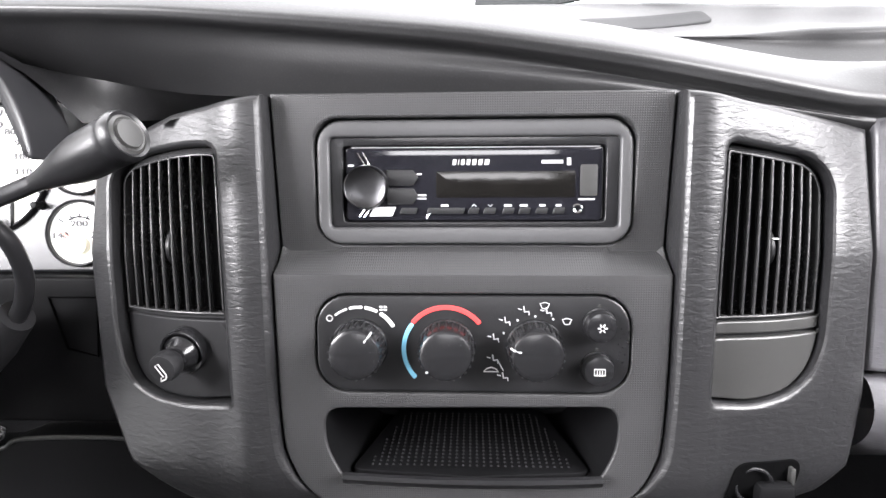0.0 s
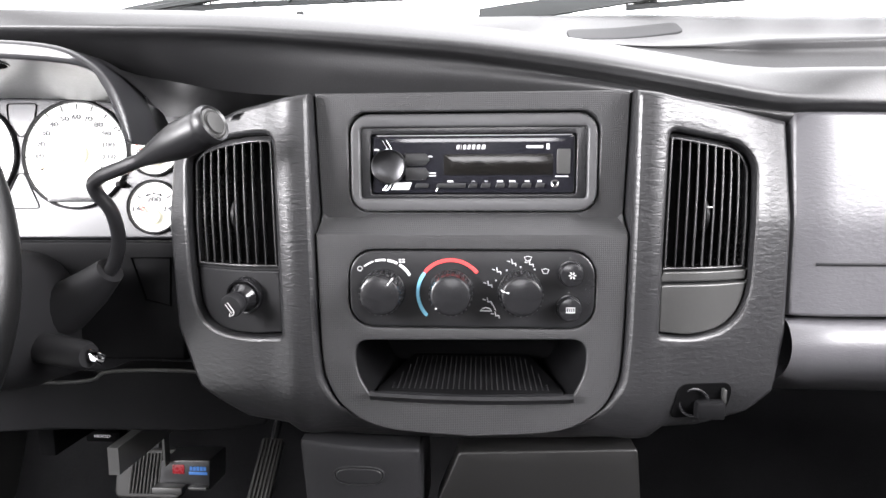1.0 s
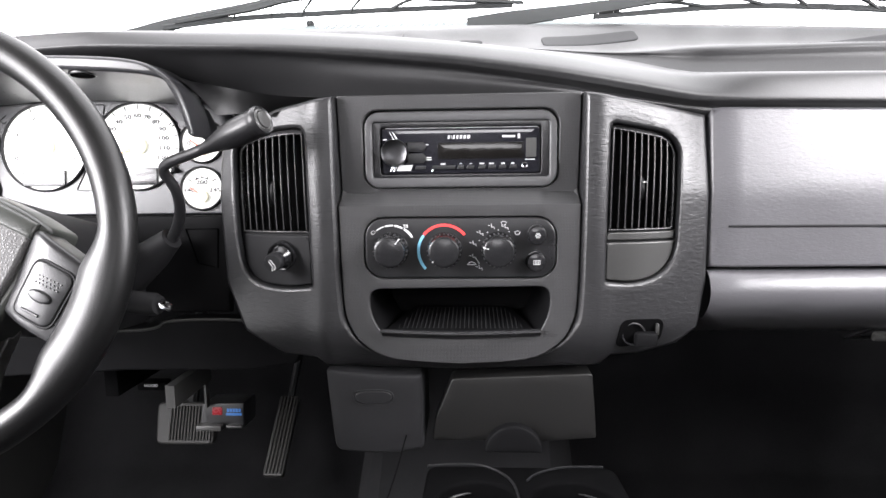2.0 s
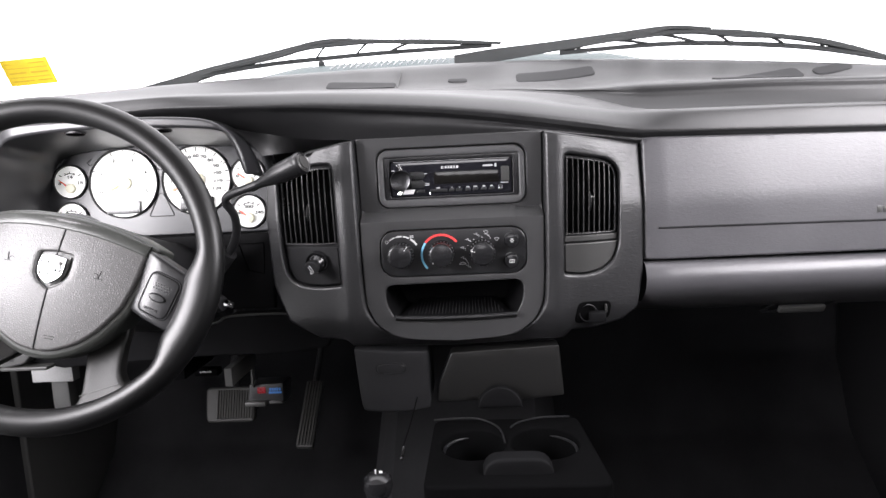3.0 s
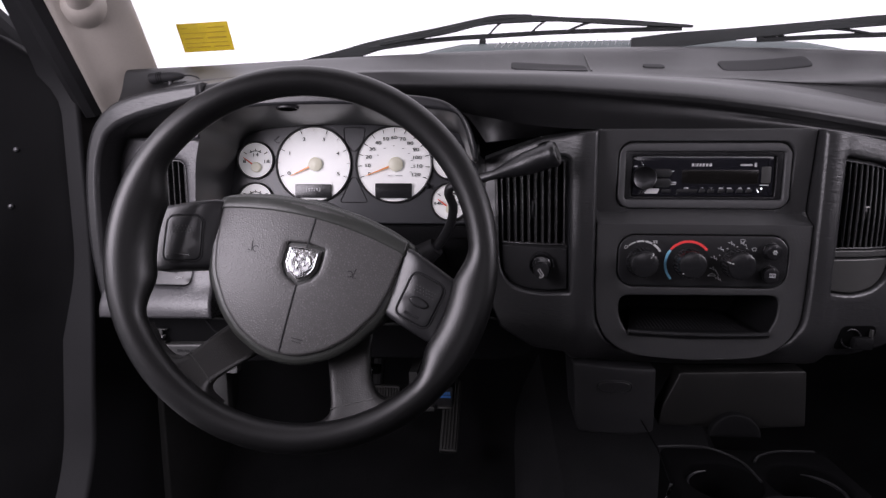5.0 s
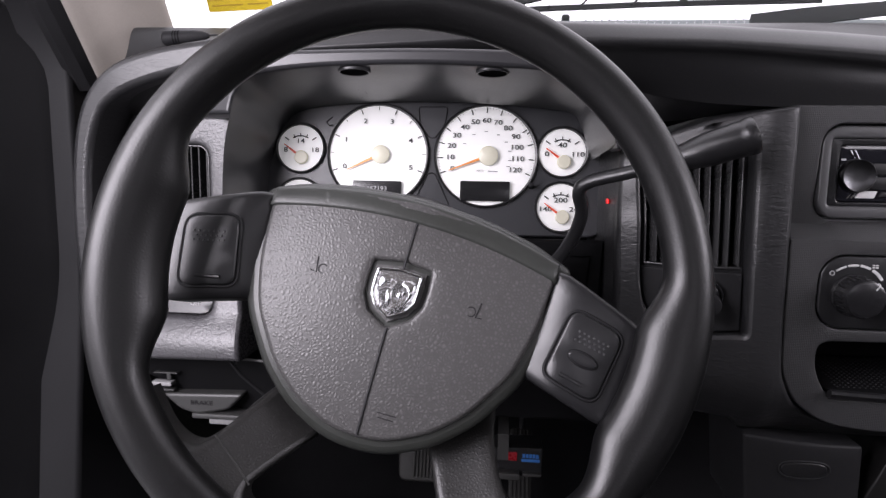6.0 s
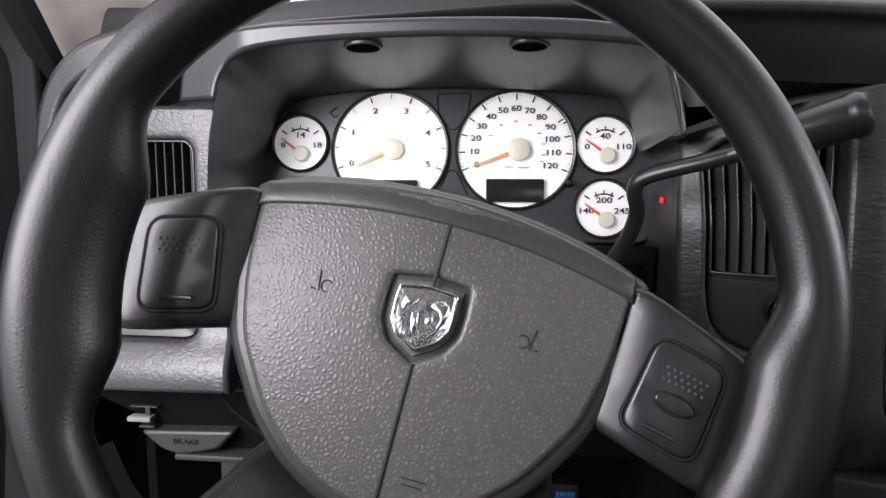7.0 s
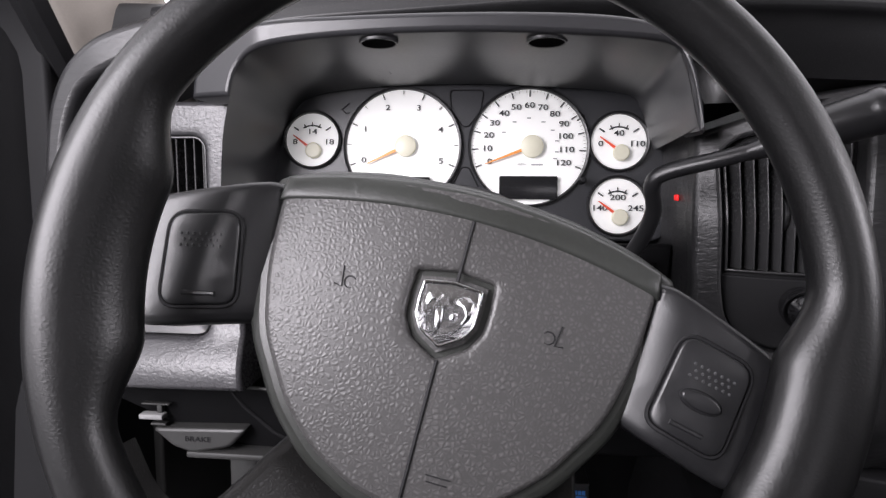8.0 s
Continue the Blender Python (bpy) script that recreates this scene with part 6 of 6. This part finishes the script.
    bars = [slab([(x, z), (x + w, z), (x + w, z + h), (x, z + h)], lambda u, v, d: pl(u, v, d - 0.0006), depth=0.0002, r=0, grid=0.05) for x, z, w, h in rows]
    part("print", merged(bars), YELLOWINK, st, "unreadable darker print")
    g = thing("grab_handle", (-0.805, 0.42, 0.978), "taupe moulded grab handle on the windscreen pillar", "grab handle")
    path = curve_points([(-0.812, 0.428, 0.976), (-0.792, 0.395, 0.990), (-0.778, 0.368, 1.008), (-0.771, 0.340, 1.032), (-0.770, 0.312, 1.064), (-0.774, 0.278, 1.102), (-0.784, 0.250, 1.142), (-0.800, 0.240, 1.174), (-0.814, 0.246, 1.192)], 6)
    part("grip", tube(path, 0.0195, 16, flat=0.8), BEIGE, g)
    for eye, aim in (((-0.818, 0.440, 0.978), (-0.772, 0.376, 0.980)), ((-0.818, 0.255, 1.190), (-0.772, 0.200, 1.185))):
        m = look(eye, aim) @ Matrix.Rotation(radians(180), 4, "X")
        mount = part("mount", lathe([(0.0300, -0.012), (0.0285, 0.006), (0.0255, 0.017), (0.0205, 0.026), (0.0120, 0.031), (0, 0.032)], m, 28), BEIGE, g)
        part("screw_cover", lathe([(0.0065, 0.0310), (0.0060, 0.0330), (0, 0.0336)], m, 16), BEIGE, mount)


build_pillars()


def build_door():
    """The driver's door, swung well open on its front edge."""
    swing = radians(62)
    along, inward = Vector((-math.sin(swing), -math.cos(swing), 0)), Vector((math.cos(swing), -math.sin(swing), 0))
    hinge = Vector((-0.925, 0.560, 0.0))
    at = lambda u, v, d: hinge + along * u + inward * (0.055 - d) + Vector((0, 0, v))
    door = thing("driver_door", (-1.2, 0.4, 0.05), "open driver's door with a black inner panel", "door")
    belt = [(0.0, 0.888), (0.05, 0.925), (0.10, 0.955), (0.20, 0.975), (0.40, 0.985), (1.05, 0.990)]
    low = [(1.05, 0.12), (0.98, 0.075), (0.10, 0.075), (0.0, 0.16)]
    edge = [tuple(p) for p in curve_points(belt, 4)] + low
    bulge = lambda u, v, d: at(u, v, d - 0.030 * max(0.0, min(1.0, (u - 0.05) / 0.10)) * (0.4 + 0.6 * math.exp(-((v - 0.62) / 0.12) ** 2)))
    inner = part("inner_panel", slab(edge[::-1], bulge, depth=0.045, r=0.010, grid=0.03), DULL, door, "black moulded door lining")
    skin = slab(edge, lambda u, v, d: at(u, v, 0.135 - d), depth=0.088, r=0.012, grid=0.08)
    part("outer_skin", skin, PAINT, door, "white painted outer panel")
    post = [(0.055, 0.930), (0.52, 1.375), (0.98, 1.385), (1.02, 0.990)]
    part("window_frame", tube([at(u, v, 0.09) for u, v in curve_points(post, 6)], 0.019, 10), DARK, door)
    part("weather_strip", tube([at(u, v - 0.004, 0.062) for u, v in curve_points(belt, 4)], 0.007, 8), DARK, door)
    rest = [at(u, 0.60 + 0.02 * math.sin(u * 3), -0.055) for u in np.linspace(0.22, 0.90, 12)]
    part("armrest", tube(rest, lambda f: 0.034 * (0.4 + 0.6 * math.sin(math.pi * min(0.97, max(0.03, f))) ** 0.4), 14), SATIN, door)
    for u, v in ((0.075, 0.783), (0.088, 0.700)):
        q = Matrix.Translation(bulge(u, v, 0.0)) @ inward.to_track_quat("Z", "Y").to_matrix().to_4x4()
        part("screw", lathe([(0.0042, -0.001), (0.0040, 0.0015), (0.0026, 0.0024), (0, 0.0026)], q, 16), BRUSH, inner)
    for z in (0.30, 0.70):
        part("hinge", box(Matrix.Translation((-0.915, 0.585, z)), 0.05, 0.05, 0.06, 0.006), DARK, door)


build_door()


def strap(pts, high, thick):
    """A flat bar standing on edge along points; high is its height as a function of 0..1."""
    pts = [Vector(p) for p in pts]
    rows = []
    for i, p in enumerate(pts):
        f = i / (len(pts) - 1)
        h = high(f) / 2
        rows.append([p + Vector((0, y, z)) for y, z in ((-thick, -h), (-thick, h * 0.6), (-thick * 0.4, h), (thick * 0.4, h), (thick, h * 0.6), (thick, -h))])
    bm = loft(rows, closed=True)
    bm.verts.ensure_lookup_table()
    bm.faces.new([bm.verts[k] for k in range(6)][::-1])
    bm.faces.new([bm.verts[len(bm.verts) - 6 + k] for k in range(6)])
    bmesh.ops.recalc_face_normals(bm, faces=bm.faces)
    return bm


def build_outside():
    cw = thing("cowl", (0, 0.98, 0.95), "weathered grey-green plastic cowl below the windscreen", "cowl")
    hump = lambda x: 0.035 * max(0.0, min(1.0, (0.475 - abs(x)) / 0.14)) ** 0.8
    rows = []
    for x in np.linspace(-0.72, 0.72, 49):
        yb, zb = glass_base(x)
        h = hump(x)
        rows.append([Vector((x, yb + 0.012, zb + 0.001)), Vector((x, yb + 0.03, zb + 0.003 + h * 0.40)), Vector((x, yb + 0.08, zb + 0.002 + h)), Vector((x, yb + 0.15, zb - 0.015 + h))])
    bm = loft([curve_points(r, 3) for r in rows])
    bmesh.ops.reverse_faces(bm, faces=bm.faces[:])
    panel = part("panel", bm, COWL, cw)
    for k in range(22):
        x = -0.265 + k * 0.0135
        yb, zb = glass_base(x)
        h = hump(x)
        bar = strap([Vector((x + 0.012 * f, yb + 0.034 + 0.040 * f, zb + 0.005 + h * (0.42 + 0.54 * f))) for f in np.linspace(0, 1, 4)], lambda f: 0.004, 0.0020)
        part("grille_bar", bar, GREYPRINT, panel)
    seal = [Vector((x, glass_base(x)[0] + 0.004, glass_base(x)[1] + 0.002)) for x in np.linspace(-0.45, 0.47, 40)]
    tagged(part("trim_glass_edge", tube(seal, lambda f: 0.0022 * math.sin(math.pi * min(1, max(0.02, f))) ** 0.5, 6), WIPER), "black edge band along the windscreen base", "trim", kind="structure")

    Y = lambda x, z, o=0.02: (x, glass_at(x, z) + o, z)
    V = lambda p, o=0.02: Vector(Y(p[0], p[1], o))

    def wiper(arm, blade, frame_line, wide):
        w = thing("windscreen_wiper", tuple(V(arm[0])), "black windscreen wiper resting on the glass outside", "wiper", group="windscreen wipers")
        part("arm", strap(curve_points([V(p, 0.030) for p in arm], 6), wide, 0.004), WIPER, w)
        bl = curve_points([V(p, 0.016) for p in blade], 10)
        rubber = part("blade", strap(bl, lambda f: 0.0085, 0.0025), WIPER, w)
        fr = curve_points([V(p, 0.022) for p in frame_line], 10)
        part("frame", strap(fr, lambda f: 0.004 + 0.0085 * math.sin(math.pi * f) ** 0.5 * (0.75 + 0.25 * math.cos(f * 22)), 0.0045), WIPER, rubber)
        n, m = len(fr) - 1, len(bl) - 1
        for f in (0.06, 0.20, 0.34, 0.50, 0.66, 0.80, 0.94):
            d = 0.03 if f < 0.5 else -0.03
            q = [fr[int(f * n)], (fr[int(f * n)] + bl[int((f + d) * m)]) / 2 + Vector((0, 0, 0.002)), bl[int((f + d) * m)]]
            part("claw", strap(curve_points(q, 3), lambda f_: 0.0045, 0.003), WIPER, rubber)

    wiper([(-0.625, 0.925), (-0.547, 0.951), (-0.483, 0.973), (-0.367, 1.002), (-0.268, 1.024), (-0.197, 1.028)], [(-0.492, 0.966), (-0.373, 0.987), (-0.254, 0.999), (-0.13, 1.007), (0.085, 1.010)],
          [(-0.473, 0.975), (-0.381, 0.995), (-0.295, 1.014), (-0.198, 1.024), (-0.077, 1.023), (0.104, 1.013)], lambda f: 0.030 - 0.022 * min(1.0, f * 1.35) ** 1.2)
    wiper([(0.005, 0.988), (0.086, 0.996), (0.185, 1.0), (0.312, 1.003), (0.385, 1.005), (0.425, 1.004), (0.482, 0.993)], [(0.224, 0.988), (0.414, 0.980), (0.543, 0.961), (0.649, 0.936), (0.752, 0.899)],
          [(0.234, 0.993), (0.313, 0.999), (0.427, 0.996), (0.536, 0.977), (0.635, 0.951), (0.735, 0.908)], lambda f: 0.034 - 0.027 * min(1.0, f * 1.25) ** 0.9)
    nz = thing("washer_nozzle", (-0.31, 0.93, 0.97), "small washer nozzle on the cowl", "nozzle")
    yb, zb = glass_base(-0.29)
    part("nozzle", box(Matrix.Translation((-0.29, yb + 0.07, zb + 0.038)), 0.014, 0.014, 0.014, 0.004), WIPER, nz)


build_outside()


def build_pad_details():
    # demister slots and small speaker grilles let into the pad
    at = np.linspace(-0.80, 0.86, 84)
    m3, m2 = smooth_table(SX, M3Z, at), smooth_table(SX, M2Z, at)
    cy = smooth_table(SX, CRY, at)

    def top(x, y):
        fy, fz = glass_base(x)
        fy, fz = fy - 0.06, fz - 0.002
        c = np.interp(x, at, cy)
        ys = [c + (fy - c) * k for k in (0.39, 0.70, 1.0)]
        zs = [np.interp(x, at, m2), np.interp(x, at, m3), fz]
        return float(np.interp(y, ys, zs))

    for x0, x1, y0, y1, kind in ((0.125, 0.272, 0.730, 0.770, "demister_slot"), (-0.235, -0.105, 0.700, 0.740, "demister_slot"), (0.445, 0.585, 0.593, 0.632, "demister_slot"), (-0.006, 0.031, 0.738, 0.756, "sun_sensor"), (0.602, 0.660, 0.590, 0.616, "speaker_grille")):
        o = rrect(x0, y0, x1, y1, min(0.010, (y1 - y0) * 0.45))
        part(kind, slab(o, lambda u, v, d: Vector((u, v, top(u, v) + 0.0009 - d)), depth=0.004, r=0.001, grid=0.012), DARK, dash)
    part("pad_seam", tube([Vector((-0.100, y, top(-0.100, y) + 0.0006)) for y in np.linspace(0.700, 0.800, 8)], 0.0010, 6), SLATE, dash)


build_pad_details()


# ---------------------------------------------------------------- seats behind the camera
def build_seats():
    for x, wid, name, lab in ((-0.47, 0.50, "front_seat", "dark grey cloth driver's seat"), (0.47, 0.50, "front_seat", "dark grey cloth passenger seat"), (0.07, 0.50, "center_seat", "dark grey cloth folding centre seat cushion")):
        centre = name == "center_seat"
        s = thing(name, (x, -0.3, 0.0), lab, "seat")
        y1, top = (0.10, 0.365) if centre else (0.02, 0.34)
        yy = -0.62
        rows = []
        for u in np.linspace(-1, 1, 17):
            crown = 0.022 * (1 - u * u) - 0.06 * abs(u) ** 8
            rows.append([Vector((x + u * wid / 2, y, z + crown)) for y, z in (tuple(p) for p in curve_points([(y1 - 0.02, top - 0.22), (y1 + 0.0, top - 0.10), (y1 - 0.01, top - 0.03), (y1 - 0.05, top), (-0.25, top - 0.015), (yy, top - 0.04)], 4))])
        bm = loft(rows)
        bmesh.ops.reverse_faces(bm, faces=bm.faces[:])
        part("cushion", bm, CLOTH, s, sharp=60)
        part("base", box(Matrix.Translation((x, (y1 + yy) / 2, (top - 0.12) / 2)), wid * 0.9, (y1 - yy) * 0.85, top - 0.12, 0.02), DARK, s)
        if not centre:
            rows = []
            for u in np.linspace(-1, 1, 11):
                c = 0.03 * (1 - u * u)
                rows.append([Vector((x + u * wid / 2 * (1 - 0.08 * max(0, (z - 0.6) / 0.5)), y + c * 0.5, z)) for y, z in ((-0.66, 0.26), (-0.72, 0.55), (-0.80, 1.00), (-0.86, 1.06), (-0.90, 1.00), (-0.84, 0.5), (-0.80, 0.26))])
            bm = loft([curve_points(r, 3) for r in rows])
            part("backrest", bm, CLOTH, s, sharp=60)


build_seats()
